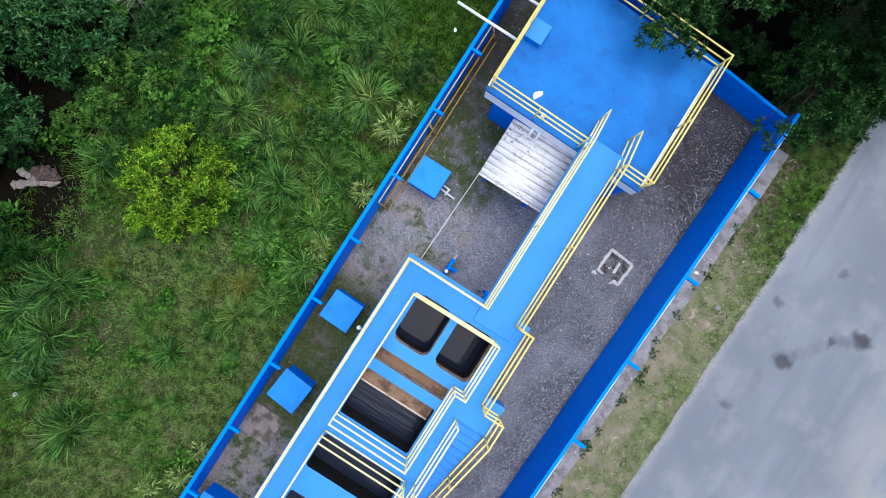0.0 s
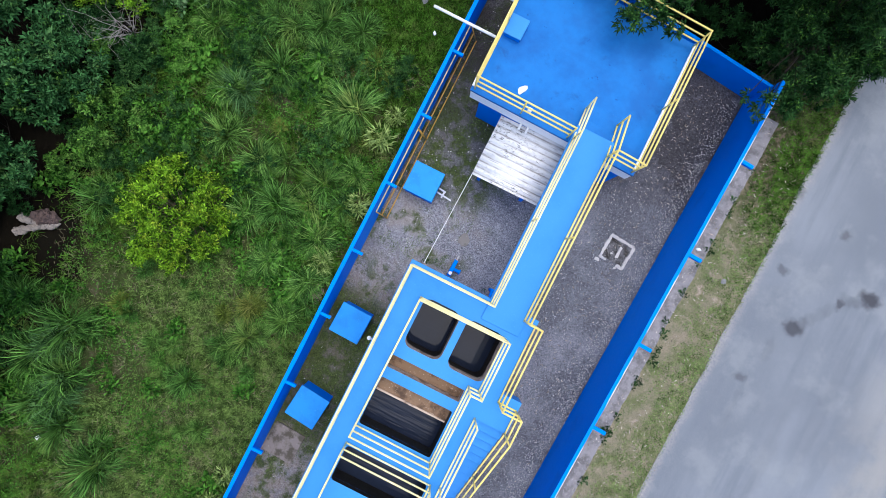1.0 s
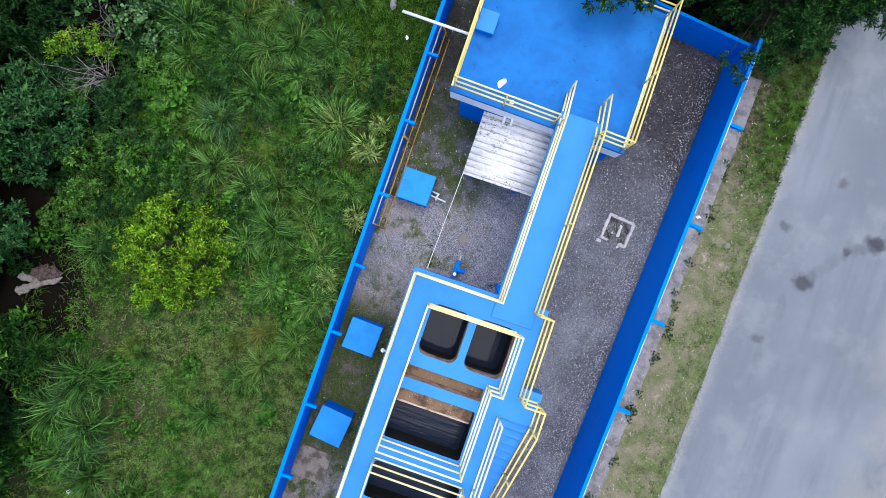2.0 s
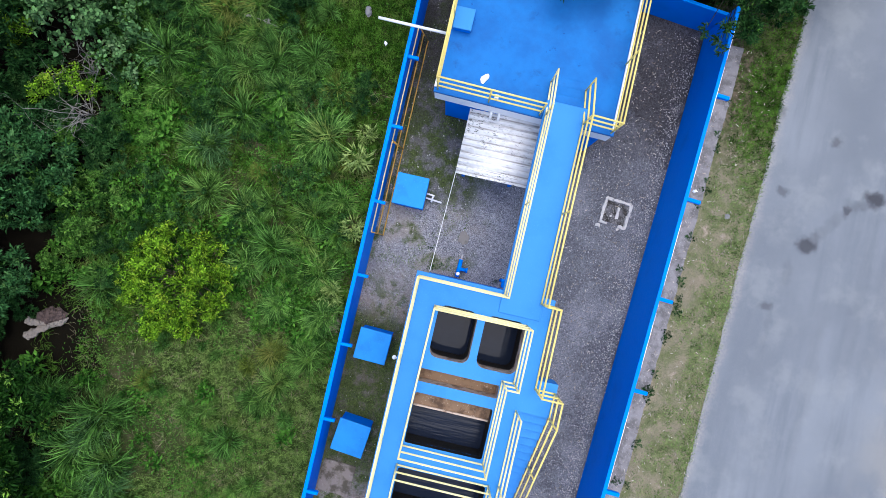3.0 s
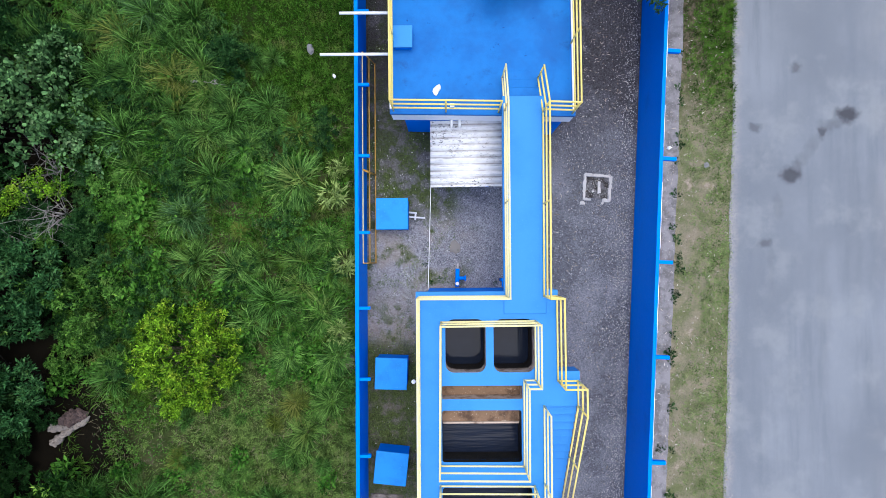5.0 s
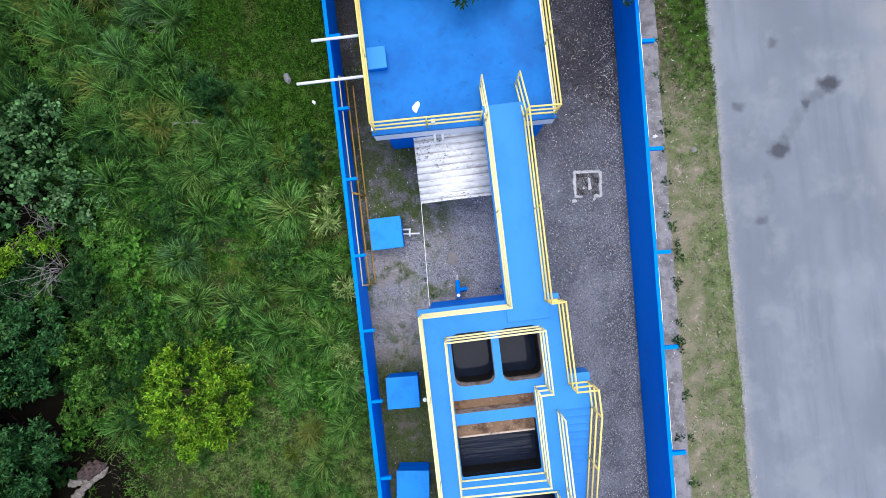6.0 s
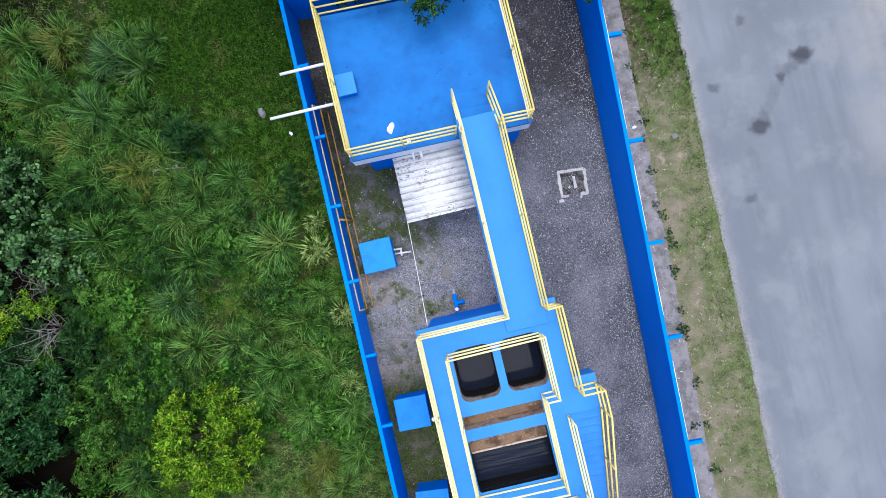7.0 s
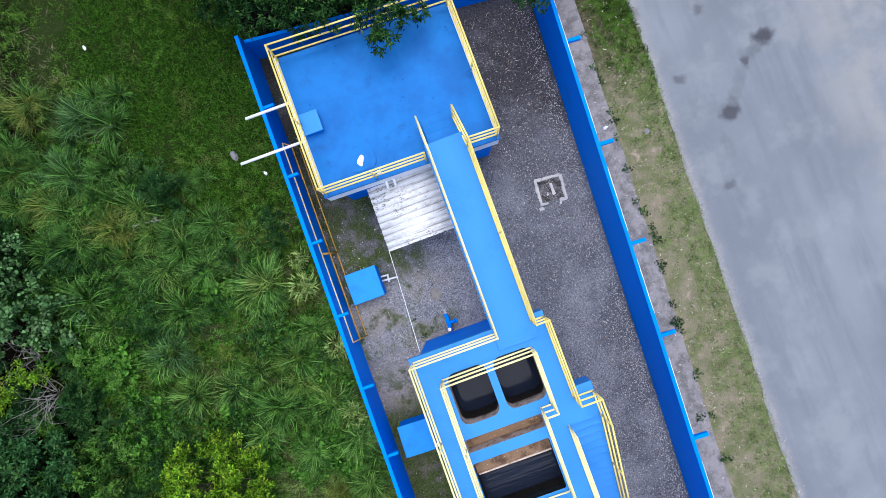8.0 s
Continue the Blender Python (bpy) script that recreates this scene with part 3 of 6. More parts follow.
def railing(name, label, runs, heights=(0.07, 0.57, 1.09), r=0.024, span=2.6, mats=None, group="yellow railings"):
    """A railing of three rails on posts. runs: lists of points (x, y, floor height)."""
    mats = mats or YELLOW
    rail = thing(name, label, "railing", group, at=runs[0][0])
    o = Vector(runs[0][0])
    for pts in runs:
        pts = [Vector(p) - o for p in pts]
        for k, (a, b) in enumerate(zip(pts, pts[1:])):
            for h in heights:
                up = Vector((0, 0, h))
                d = (b - a).normalized() * r * 0.8
                part("rail", tube(a + up - d, b + up + d, r), mats, rail)
            n = max(1, math.ceil((b - a).length / span))
            for i in range(n + 1):
                if i == 0 and k:
                    continue
                p = a.lerp(b, i / n)
                part("post", tube(p - Vector((0, 0, 0.03)), p + Vector((0, 0, heights[-1])), r * 0.95), mats, rail)
    return rail


ZC, ZW, ZT = 3.68, 3.72, 3.42      # chamber deck, footbridge, tank roof

# ---- the treatment chambers ----
chambers = thing("treatment_chambers", "blue-painted concrete treatment basins with dark water and stained rims", "water tank", at=(0, 0, 0))
deck = [(-0.20, -0.60), (3.05, -0.60), (3.05, -3.554), (3.13, -3.554), (3.13, -11.5), (-0.20, -11.5)]
gallery = [(3.05, -0.57), (3.46, -0.57), (3.46, -2.66), (4.00, -2.66), (4.00, -3.55), (3.05, -3.55)]
POOLS = [rounded(0.56, 1.60, -2.68, -1.31, 0.22), rounded(1.80, 2.86, -2.68, -1.31, 0.22), rounded(0.46, 2.53, -3.36, -3.02, 0.03, 2),
         rounded(0.46, 2.50, -4.97, -3.65, 0.06, 3), rounded(0.46, 2.76, -6.58, -5.62, 0.08, 3), rounded(0.48, 2.76, -8.60, -7.28, 0.08, 3), rounded(0.48, 2.76, -10.6, -9.1, 0.08, 3)]
# the lower basins' inner walls are black from top to bottom
part("deck", prism(deck, ZC - 0.22, ZC, POOLS), (BLUE, POOL_WALL, BLACK_CONCRETE), chambers)
part("body", prism([(0.05, -0.68), (3.05, -0.68), (3.05, -3.554), (3.13, -3.554), (3.13, -11.5), (0.05, -11.5)], -0.1, ZC - 0.224, POOLS), (BLUE_WALL, POOL_WALL, BLACK_CONCRETE), chambers)
part("gallery", prism(gallery, 3.02, ZC), BLUE, chambers, "projecting blue walkway and landing slab")
for x0, x1, y0, y1, z in ((0.5, 1.66, -2.74, -1.24, 2.38), (1.74, 2.92, -2.74, -1.24, 2.38), (0.40, 2.56, -5.03, -3.60, 2.86), (0.40, 2.82, -6.64, -5.56, 2.86), (0.42, 2.82, -8.66, -7.22, 2.86), (0.42, 2.82, -10.7, -9.0, 2.86)):
    part("water", box(x0, x1, y0, y1, z - 0.3, z), STILL_WATER if y0 > -3 else WATER, chambers, "still dark water" if y0 > -3 else "dark rippled water")
part("trough", box(0.44, 2.55, -3.40, -3.0, 2.9, 3.18), BROWN, chambers, "brown stained channel floor")
ledge = part("ledge", box(0.44, 2.52, -4.05, -3.62, 2.7, 3.22), BROWN, chambers, "brown stained overflow ledge")
part("lip", box(0.47, 2.49, -4.10, -4.05, 2.7, 3.27, 0.012), LIP, ledge, "pale worn overflow lip")
# ---- the footbridge and its steps ----
bridge = thing("footbridge", "blue-painted concrete footbridge between the basins and the tank", "footbridge", at=(2.6, 1.6, 0))
part("deck", box(-0.53, 0.56, -2.78, 2.85, ZW - 0.18 - 0, ZW, 0.015), BLUE, bridge)
for i in range(3):
    part("step", box(-0.40, 0.52, 2.85 + 0.24 * i, 3.09 + 0.24 * i, ZT + 0.004, ZW - 0.075 * (i + 1), 0.01), BLUE_ROOF, bridge)

# ---- the tank ----
tank = thing("water_tank", "blue-roofed square concrete tank with a pale fascia", "water tank", at=(0, 0, 0))
roof = [(-0.86, 4.09), (4.03, 3.98), (4.00, 7.86), (-0.87, 8.06)]
part("roof", prism(roof, ZT - 0.1, ZT), BLUE_ROOF, tank, "blue-painted flat roof with dark stains")
part("fascia", prism([(-0.84, 4.10), (4.01, 3.995), (3.98, 7.84), (-0.85, 8.04)], 2.72, ZT - 0.1), PALE, tank, "pale blue-white fascia beam")
part("wall", prism([(-0.60, 4.36), (3.985, 4.22), (3.96, 7.8), (-0.62, 8.0)], -0.1, 2.72), BLUE_WALL, tank)
for a, b in (((-0.86, 4.09), (-0.87, 8.06)), ((4.03, 3.98), (4.00, 7.86))):
    s = 1 if a[0] < 0 else -1
    part("kerb", prism([(a[0], a[1] + 0.12), (a[0] + 0.08 * s, a[1] + 0.12), (b[0] + 0.08 * s, b[1] - 0.004), (b[0], b[1] - 0.004)][::s], ZT + 0.0, ZT + 0.07), PALE, tank, "pale roof kerb")

hatch = thing("roof_hatch", "raised square blue hatch cover on the tank roof", "hatch", at=(-0.49, 6.05, ZT))
part("curb", box(-0.22, 0.22, -0.26, 0.26, 0, 0.20), BLUE_WALL, hatch)
part("lid", box(-0.25, 0.25, -0.29, 0.29, 0.20, 0.26, 0.012), BLUE, hatch)
lid = prism(rounded(-0.38, 0.38, -0.38, 0.38, 0.20), 0, 0.035)
bmesh.ops.bevel(lid, geom=[e for e in lid.edges if e.is_boundary or abs(e.calc_face_angle(0)) > 1.2], offset=0.012, segments=2, affect="EDGES")
cover = tagged(new("roof_cover", mesh_from("roof_cover", lid, BLUE_ROOF)), "low blue-painted hatch cover with rounded corners on the roof", "hatch")
cover.location = (0.40, 4.80, ZT - 0.002)

# ---- steps down to the yard ----
stairs = thing("concrete_stairs", "blue-painted concrete stairs from the basins to the yard", "stairs", at=(3.53, -3.55, 0))
RISE, TREAD = ZC / 21, 0.25
for i in range(20):
    part("step", box(-0.396, 0.41, -TREAD * (i + 1), -TREAD * i - (0.008 if i == 0 else 0), max(-0.05, ZC - RISE * (i + 1) - 0.5), ZC - RISE * (i + 1), 0.01), BLUE, stairs)

# railings of the basins, bridge and tank
BACK = ZC - 0.02
railing("railing", "cream-yellow steel railing round the outside of the basins", [[(2.13, 4.05, ZW - 0.02), (2.13, -0.72, ZW - 0.02), (-0.11, -0.72, BACK), (-0.12, -11.4, BACK)], [(2.13, 4.05, ZW - 0.02), (2.11, 5.02, ZT - 0.05)]], mats=CREAM)
railing("railing", "yellow steel railing along the footbridge and landing", [[(3.03, 4.95, ZT + 0.08), (3.12, 4.02, ZW - 0.02), (3.10, -0.73, ZW - 0.02), (3.43, -0.73, BACK), (3.44, -2.90, BACK), (3.95, -2.90, BACK), (3.95, -3.55, BACK), (3.95, -3.55 - 20 * TREAD, BACK - 20 * RISE)]], mats=YELLOW)
railing("railing", "cream-yellow steel railing round the open basins", [[(0.45, -1.38, BACK), (2.87, -1.36, BACK), (2.87, -2.88, BACK), (2.57, -2.88, BACK), (2.56, -5.07, BACK), (0.41, -5.05, BACK), (0.45, -1.38, BACK)]], mats=CREAM)
railing("railing", "yellow steel railing round the lower basins", [[(0.42, -11.0, BACK), (0.41, -5.56, BACK), (2.82, -5.58, BACK), (2.82, -11.0, BACK)]], mats=CREAM)
railing("railing", "cream steel railing along the basin edge above the stairs", [[(3.08, -3.54, BACK), (3.07, -11.4, BACK)]], mats=CREAM)
railing("railing", "yellow steel railing round the tank roof", [[(2.0, 4.10, ZT), (-0.76, 4.16, ZT), (-0.77, 7.97, ZT), (3.92, 7.77, ZT), (3.94, 4.05, ZT), (3.16, 4.08, ZT)]], heights=(0.36, 0.74, 1.12), mats=YELLOW)

# ---- corrugated lean-to roof ----
lean = thing("lean_to_roof", "weathered grey-white corrugated fibre-cement roof on blue supports", "roof", at=(1.1, 3.1, 0))


def corrugated(x0, x1, y0, y1, z0, z1, pitch=0.184, amp=0.042):
    """A wavy sheet with thickness; the waves run along x, and the sheet falls from z1 to z0."""
    bm = bmesh.new()
    n = round((y1 - y0) / pitch * 10)
    rows = []
    for i in range(n + 1):
        y = y0 + (y1 - y0) * i / n
        w = amp * math.cos(2 * math.pi * (y - y0) / pitch)
        rows.append([bm.verts.new((x, y, z + w + t)) for x, z, t in ((x0, z0, 0), (x1, z1, 0), (x1, z1, -0.008), (x0, z0, -0.008))])
    for p, q in zip(rows, rows[1:]):
        for i in range(4):
            f = bm.faces.new((p[i], q[i], q[(i + 1) % 4], p[(i + 1) % 4]))
            f.smooth = i in (0, 2)
    bm.faces.new(rows[0])
    bm.faces.new(rows[-1][::-1])
    bmesh.ops.recalc_face_normals(bm, faces=list(bm.faces))
    return bm


part("sheet", corrugated(-0.93, 1.22, -0.86, 0.06, 2.52, 2.635), SHEET, lean, "corrugated sheet with dark lichen")
part("sheet", corrugated(-0.925, 1.22, -0.124, 0.98, 2.532, 2.647), SHEET, lean, "corrugated sheet with dark lichen")
part("beam", box(-0.80, 0.93, -0.55, -0.45, 2.30, 2.465, 0.008), BLUE_WALL, lean)
part("beam", box(-0.80, 0.93, 0.70, 0.80, 2.30, 2.465, 0.008), BLUE_WALL, lean)
for x in (-0.70, 0.80):
    part("post", box(x - 0.05, x + 0.05, -0.55, -0.45, -0.05, 2.30), BLUE_WALL, lean)
    part("post", box(x - 0.05, x + 0.05, 0.70, 0.80, -0.05, 2.30), BLUE_WALL, lean)

# ---- valve boxes ----


def valve_box(x, y, turn, label, w=0.99, d=0.97, h=0.85):
    b = thing("valve_box", label, "box", "blue valve boxes", at=(x, y, 0))
    b.rotation_euler = (0, 0, radians(turn))
    part("body", box(-w / 2 + 0.03, w / 2 - 0.03, -d / 2 + 0.03, d / 2 - 0.03, -0.05, h - 0.07, 0.01), BLUE_WALL, b)
    part("lid", box(-w / 2, w / 2, -d / 2, d / 2, h - 0.07, h, 0.02), BLUE_LID, b)
    return b


valve_box(-1.07, 1.65, 0.0, "blue-painted concrete valve box on mossy gravel")
valve_box(-1.125, -3.25, -2.0, "blue-painted concrete valve box beside the basin wall")
valve_box(-1.145, -6.13, -6.0, "blue-painted concrete valve box with a tilted worn lid", 1.0, 1.0)
valve_box(-1.2, -10.50, 0.0, "blue-painted concrete valve box on the gravel")
pad = bmesh.new()
add_box(pad, -0.52, 0.52, -0.5, 0.5, -0.05, 0.05, 0.02)
pad_ob = tagged(new("concrete_pad", mesh_from("concrete_pad", pad, PAD)), "square mossy concrete pad set in the gravel", "slab")
pad_ob.location, pad_ob.rotation_euler = (-1.38, -7.72, 0), (0, 0, radians(-3))

# ---- pipes and small fittings ----
for name, y, xt, lab in (("drain_pipe", 5.92, -2.86, "long white plastic drain pipe out of the tank side"), ("drain_pipe", 7.07, -2.32, "shorter white plastic drain pipe out of the tank side")):
    p = thing(name, lab, "pipe", "white drain pipes", at=(-0.82, y, 2.72))
    part("tube", tube((0.1, 0, 0), (xt + 0.82, 0.02, -0.03), 0.042, n=14), WHITE, p)
    part("collar", tube((-0.02, 0, 0), (-0.09, 0, 0), 0.055, n=14), WHITE, p)

cable = bmesh.new()
ends = (Vector((0.18, 2.27, 2.56)), Vector((0.11, -0.56, 3.25)))
pts = [ends[0].lerp(ends[1], i / 12) - Vector((0, 0, 0.06 * math.sin(math.pi * i / 12))) for i in range(13)]
for a, b in zip(pts, pts[1:]):
    add_tube(cable, a, b, 0.009, n=6)
single("overhead_cable", cable, WHITE, "thin white cable from the corrugated roof to the basin wall", "cable")

vent = thing("vent_pipes", "pair of short white plastic elbows above the corrugated roof", "pipe", at=(0.9, 4.02, 2.75))
for dx in (-0.13, 0.09):
    part("elbow", tube((dx, 0.1, 0.05), (dx, -0.12, 0.05), 0.035, n=12), WHITE, vent)
    part("spout", tube((dx, -0.10, 0.07), (dx, -0.12, -0.06), 0.035, n=12), WHITE, vent)
part("link", tube((-0.13, 0.05, 0.05), (0.09, 0.05, 0.05), 0.022, n=10), WHITE, vent)

lamp = thing("rail_lamp", "small white lamp fixed to the tank railing", "lamp", at=(0.78, 4.13, ZT + 0.66))
part("housing", box(-0.055, 0.055, -0.06, 0.04, -0.06, 0.06, 0.015), WHITE, lamp)
part("bracket", box(-0.02, 0.02, -0.03, 0.03, -0.11, -0.05), WHITE, lamp)

knob = thing("wall_lamp", "small round white lamp on the basin wall edge", "lamp", at=(-0.20, -2.98, 3.3))
bm = bmesh.new()
bmesh.ops.create_icosphere(bm, subdivisions=2, radius=0.06, matrix=Matrix.Translation((-0.09, 0, 0.02)))
part("globe", bm, WHITE, knob)
part("bracket", box(-0.06, 0.02, -0.02, 0.02, -0.03, 0.01), WHITE, knob)


def scrap(name, w, d, h, material, seed, label, category, at, turn=0):
    """A crumpled scrap with an uneven outline."""
    bm = bmesh.new()
    bmesh.ops.create_icosphere(bm, subdivisions=2, radius=1)
    for v in bm.verts:
        k = 1 + 0.55 * noise.noise(v.co * 1.6 + Vector((seed, seed * 2, 0)))
        v.co = Vector((v.co.x * w / 2 * k, v.co.y * d / 2 * k, max(v.co.z, -0.15) * h * k + 0.12 * h))
    ob = tagged(new(name, mesh_from(name, bm, material)), label, category)
    ob.location, ob.rotation_euler = at, (0, 0, radians(turn))
    return ob


scrap("plastic_bag", 0.18, 0.30, 0.06, WHITE, 3, "crumpled white plastic bag on the tank roof", "bag", (0.38, 4.69, ZT + 0.05), -25)
scrap("white_litter", 0.10, 0.15, 0.04, WHITE, 5, "white paper litter on the grass", "litter", (-2.97, 6.15, 0.10), 30)
scrap("grey_stone", 0.22, 0.36, 0.10, GREY_STONE, 8, "grey stone half hidden in the grass", "stone", (-3.75, 7.05, 0.05), 20)
scrap("white_litter", 0.10, 0.16, 0.04, WHITE, 9, "white litter on a bare patch of the meadow", "litter", (-7.2, 12.1, 0.10), 10)
scrap("white_litter", 0.16, 0.10, 0.05, WHITE, 12, "crushed white cup on the concrete apron", "litter", (7.74, 3.75, 0.04), 10)
scrap("grey_stone", 0.16, 0.20, 0.03, GREY_STONE, 15, "flat grey stone set in the dry verge", "stone", (8.95, 3.2, -0.01), 40)
scrap("white_litter", 0.18, 0.14, 0.05, WHITE, 19, "white litter in the long grass", "litter", (-8.35, -11.0, 0.12), 10)

EARTH = surface("bare_earth", (0.27, 0.205, 0.165), (0.17, 0.125, 0.10), (0.36, 0.30, 0.26), 5, 22, 0.95, 0.8)
scrap("earth_mound", 0.34, 0.42, 0.045, SAND, 31, "low sandy heap on the gravel by the valve pipe", "earth", (0.86, 0.62, -0.01), 20)
scrap("earth_mound", 0.45, 0.75, 0.10, EARTH, 23, "low mound of bare brown earth by the blue wall", "earth", (-2.62, -3.05, -0.02), 0)

# blue valve pipe with a tee beside the basin wall
valve = thing("valve_pipe", "blue-painted pipe with a side branch beside the basin wall", "pipe", at=(0.92, -0.58, 0.22))
part("pipe", tube((0, -0.05, 0), (0.02, 0.52, 0), 0.065, n=14), BLUE_WALL, valve)
part("branch", tube((0.02, 0.22, 0), (0.24, 0.22, 0), 0.055, n=14), BLUE_WALL, valve)
part("flange", tube((0.24, 0.22, 0), (0.29, 0.22, 0), 0.085, n=14), BLUE_WALL, valve)
part("stem", tube((0.0, 0.07, 0), (0.0, 0.07, 0.5), 0.035, n=12), BLUE_WALL, valve)
part("cap", tube((0.0, 0.07, 0.5), (0.0, 0.07, 0.55), 0.055, n=12), WHITE, valve, "pale metal cap")
part("spout", tube((0.02, 0.52, 0), (0.03, 0.68, -0.02), 0.03, n=10), STONE, valve, "bare grey pipe end")
part("foot", box(-0.05, 0.09, 0.30, 0.42, -0.26, -0.05), CONCRETE, valve)
stand = thing("stand_pipe", "short blue-painted upright pipe under the footbridge", "pipe", at=(2.33, -0.42, 0))
part("pipe", tube((0, 0, -0.05), (0, 0, 0.9), 0.06, n=14), BLUE_WALL, stand)
part("elbow", tube((0, 0, 0.86), (0, -0.2, 0.86), 0.055, n=14), BLUE_WALL, stand)

outlet = thing("outlet_pipe", "pale plastic pipes out of the valve box side", "pipe", at=(-0.60, 1.62, 0.16))
part("tube", tube((0, -0.02, 0), (0.52, -0.06, -0.05), 0.028, n=10), WHITE, outlet)
part("tube", tube((0, 0.12, 0), (0.26, 0.10, -0.03), 0.028, n=10), WHITE, outlet)
part("tee", tube((0.2, -0.12, -0.02), (0.22, 0.10, -0.02), 0.03, n=10), WHITE, outlet)

# drain in the gravel
drain = thing("yard_drain", "broken square concrete drain frame sunk in the gravel", "drain", at=(5.43, 2.49, 0))
drain.rotation_euler = (0, 0, radians(-4.5))
rnd = random.Random(4)


def rubble(n, d, z, turn, x, y, name="frame_piece"):
    """A rough lump of broken concrete."""
    bm = bmesh.new()
    bmesh.ops.create_cube(bm, size=1)
    bmesh.ops.subdivide_edges(bm, edges=list(bm.edges), cuts=2, use_grid_fill=True)
    s = rnd.uniform(0, 50)
    for v in bm.verts:
        v.co = Vector((v.co.x * n, v.co.y * d, v.co.z * z))
        v.co += Vector((noise.noise(v.co * 14 + Vector((s, 0, 0))), noise.noise(v.co * 14 + Vector((0, s, 0))), noise.noise(v.co * 14 + Vector((0, 0, s))))) * 0.035
    ob = part(name, bm, BROKEN, drain)
    ob.location, ob.rotation_euler = (x, y, 0.01), (0, 0, radians(turn))


for side, gap in ((0, -1), (90, -1), (180, -1), (270, 1)):
    for k in range(4):
        if k == gap or (side == 270 and k == 2):
            continue
        a, u = radians(side), -0.31 + 0.205 * k
        x, y = 0.41 * math.cos(a) - u * math.sin(a), 0.40 * math.sin(a) + u * math.cos(a)
        rubble(rnd.uniform(0.065, 0.095), rnd.uniform(0.20, 0.23), 0.10, side + rnd.uniform(-5, 5), x + rnd.uniform(-0.012, 0.012), y + rnd.uniform(-0.012, 0.012))
part("cover", box(-0.35, 0.35, -0.34, 0.33, -0.05, 0.012), SILT, drain, "damp silt in the recess")
rubble(0.09, 0.36, 0.10, 4, 0.06, 0.02, "bar")
rubble(0.06, 0.07, 0.06, 30, -0.12, -0.12, "rubble")
rubble(0.12, 0.09, 0.08, 10, -0.44, -0.52, "rubble")
rubble(0.08, 0.07, 0.06, 60, 0.20, -0.47, "rubble")

# spare railing panels that lean on the west wall
for y0, y1, lab in ((0.14, 2.95, "spare rusty yellow railing panel leaning on the wall"), (2.98, 6.55, "long spare rusty yellow railing panel leaning on the wall")):
    pan = thing("spare_railing", lab, "railing", "spare railing panels", at=(-1.66, y0, 0.03))
    n = y1 - y0
    foot, head = Vector((0, 0, 0)), Vector((-0.255, 0, 1.12))
    for k, mt in ((0.03, RUSTY), (0.5, RUSTY), (1.0, CREAM)):
        o = foot.lerp(head, k)
        part("rail", tube(o, o + Vector((0, n, 0)), 0.02), mt, pan)
    for s in (0.0, 1.0):
        part("post", tube(foot + Vector((0, n * s, -0.03)), head + Vector((0, n * s, 0)), 0.019), RUSTY, pan)

# ---- plants ----
rng = np.random.default_rng(11)


def mesh_np(name, verts, quads, tris, material):
    """A mesh from arrays of corners, four-sided and three-sided faces."""
    me = bpy.data.meshes.new(name)
    nq, nt = len(quads), len(tris)
    me.vertices.add(len(verts))
    me.vertices.foreach_set("co", np.asarray(verts, np.float32).ravel())
    me.loops.add(nq * 4 + nt * 3)
    me.loops.foreach_set("vertex_index", np.concatenate([np.asarray(quads, np.int32).ravel(), np.asarray(tris, np.int32).ravel()]).astype(np.int32))
    me.polygons.add(nq + nt)
    me.polygons.foreach_set("loop_start", np.concatenate([np.arange(nq) * 4, nq * 4 + np.arange(nt) * 3]).astype(np.int32))
    me.update(calc_edges=True)
    me.validate()
    me.materials.append(material)
    return me


def blade_arrays(base, length, width, az, lean, droop):
    n = len(base)
    h = np.stack([np.cos(az), np.sin(az), np.zeros(n)], 1)
    s = np.stack([-np.sin(az), np.cos(az), np.zeros(n)], 1) * (width / 2)[:, None]
    up = np.array([0, 0, 1.0])
    p1 = base + (length * 0.5)[:, None] * (h * np.sin(lean)[:, None] + up * np.cos(lean)[:, None])
    l2 = lean + droop
    turn = az + rng.normal(0, 0.35, n)
    h = np.stack([np.cos(turn), np.sin(turn), np.zeros(n)], 1)
    p2 = p1 + (length * 0.5)[:, None] * (h * np.sin(l2)[:, None] + up * np.cos(l2)[:, None])
    v = np.stack([base - s, base + s, p1 - s * 0.85, p1 + s * 0.85, p2], 1).reshape(-1, 3)
    i = np.arange(n)[:, None] * 5
    return v, i + np.array([[0, 1, 3, 2]]), i + np.array([[2, 3, 4]])


def leaf_arrays(base, way, length, width, flat=0.7):
    """Pointed leaves, folded along the middle."""
    n = len(base)
    way = way / np.linalg.norm(way, axis=1, keepdims=True)
    up = np.array([0, 0, 1.0]) * flat + rng.normal(0, 0.45, (n, 3))
    side = np.cross(way, up)
    side /= np.linalg.norm(side, axis=1, keepdims=True) + 1e-6
    nrm = np.cross(side, way)
    w, ln = (width / 2)[:, None], length[:, None]
    mid = base + way * ln * 0.5
    v = np.stack([base, mid + side * w + nrm * w * 0.45, base + way * ln - nrm * ln * 0.12, mid - side * w + nrm * w * 0.45], 1).reshape(-1, 3)
    i = np.arange(n)[:, None] * 4
    return v, np.zeros((0, 4), int), np.concatenate([i + np.array([[0, 1, 2]]), i + np.array([[0, 2, 3]])])


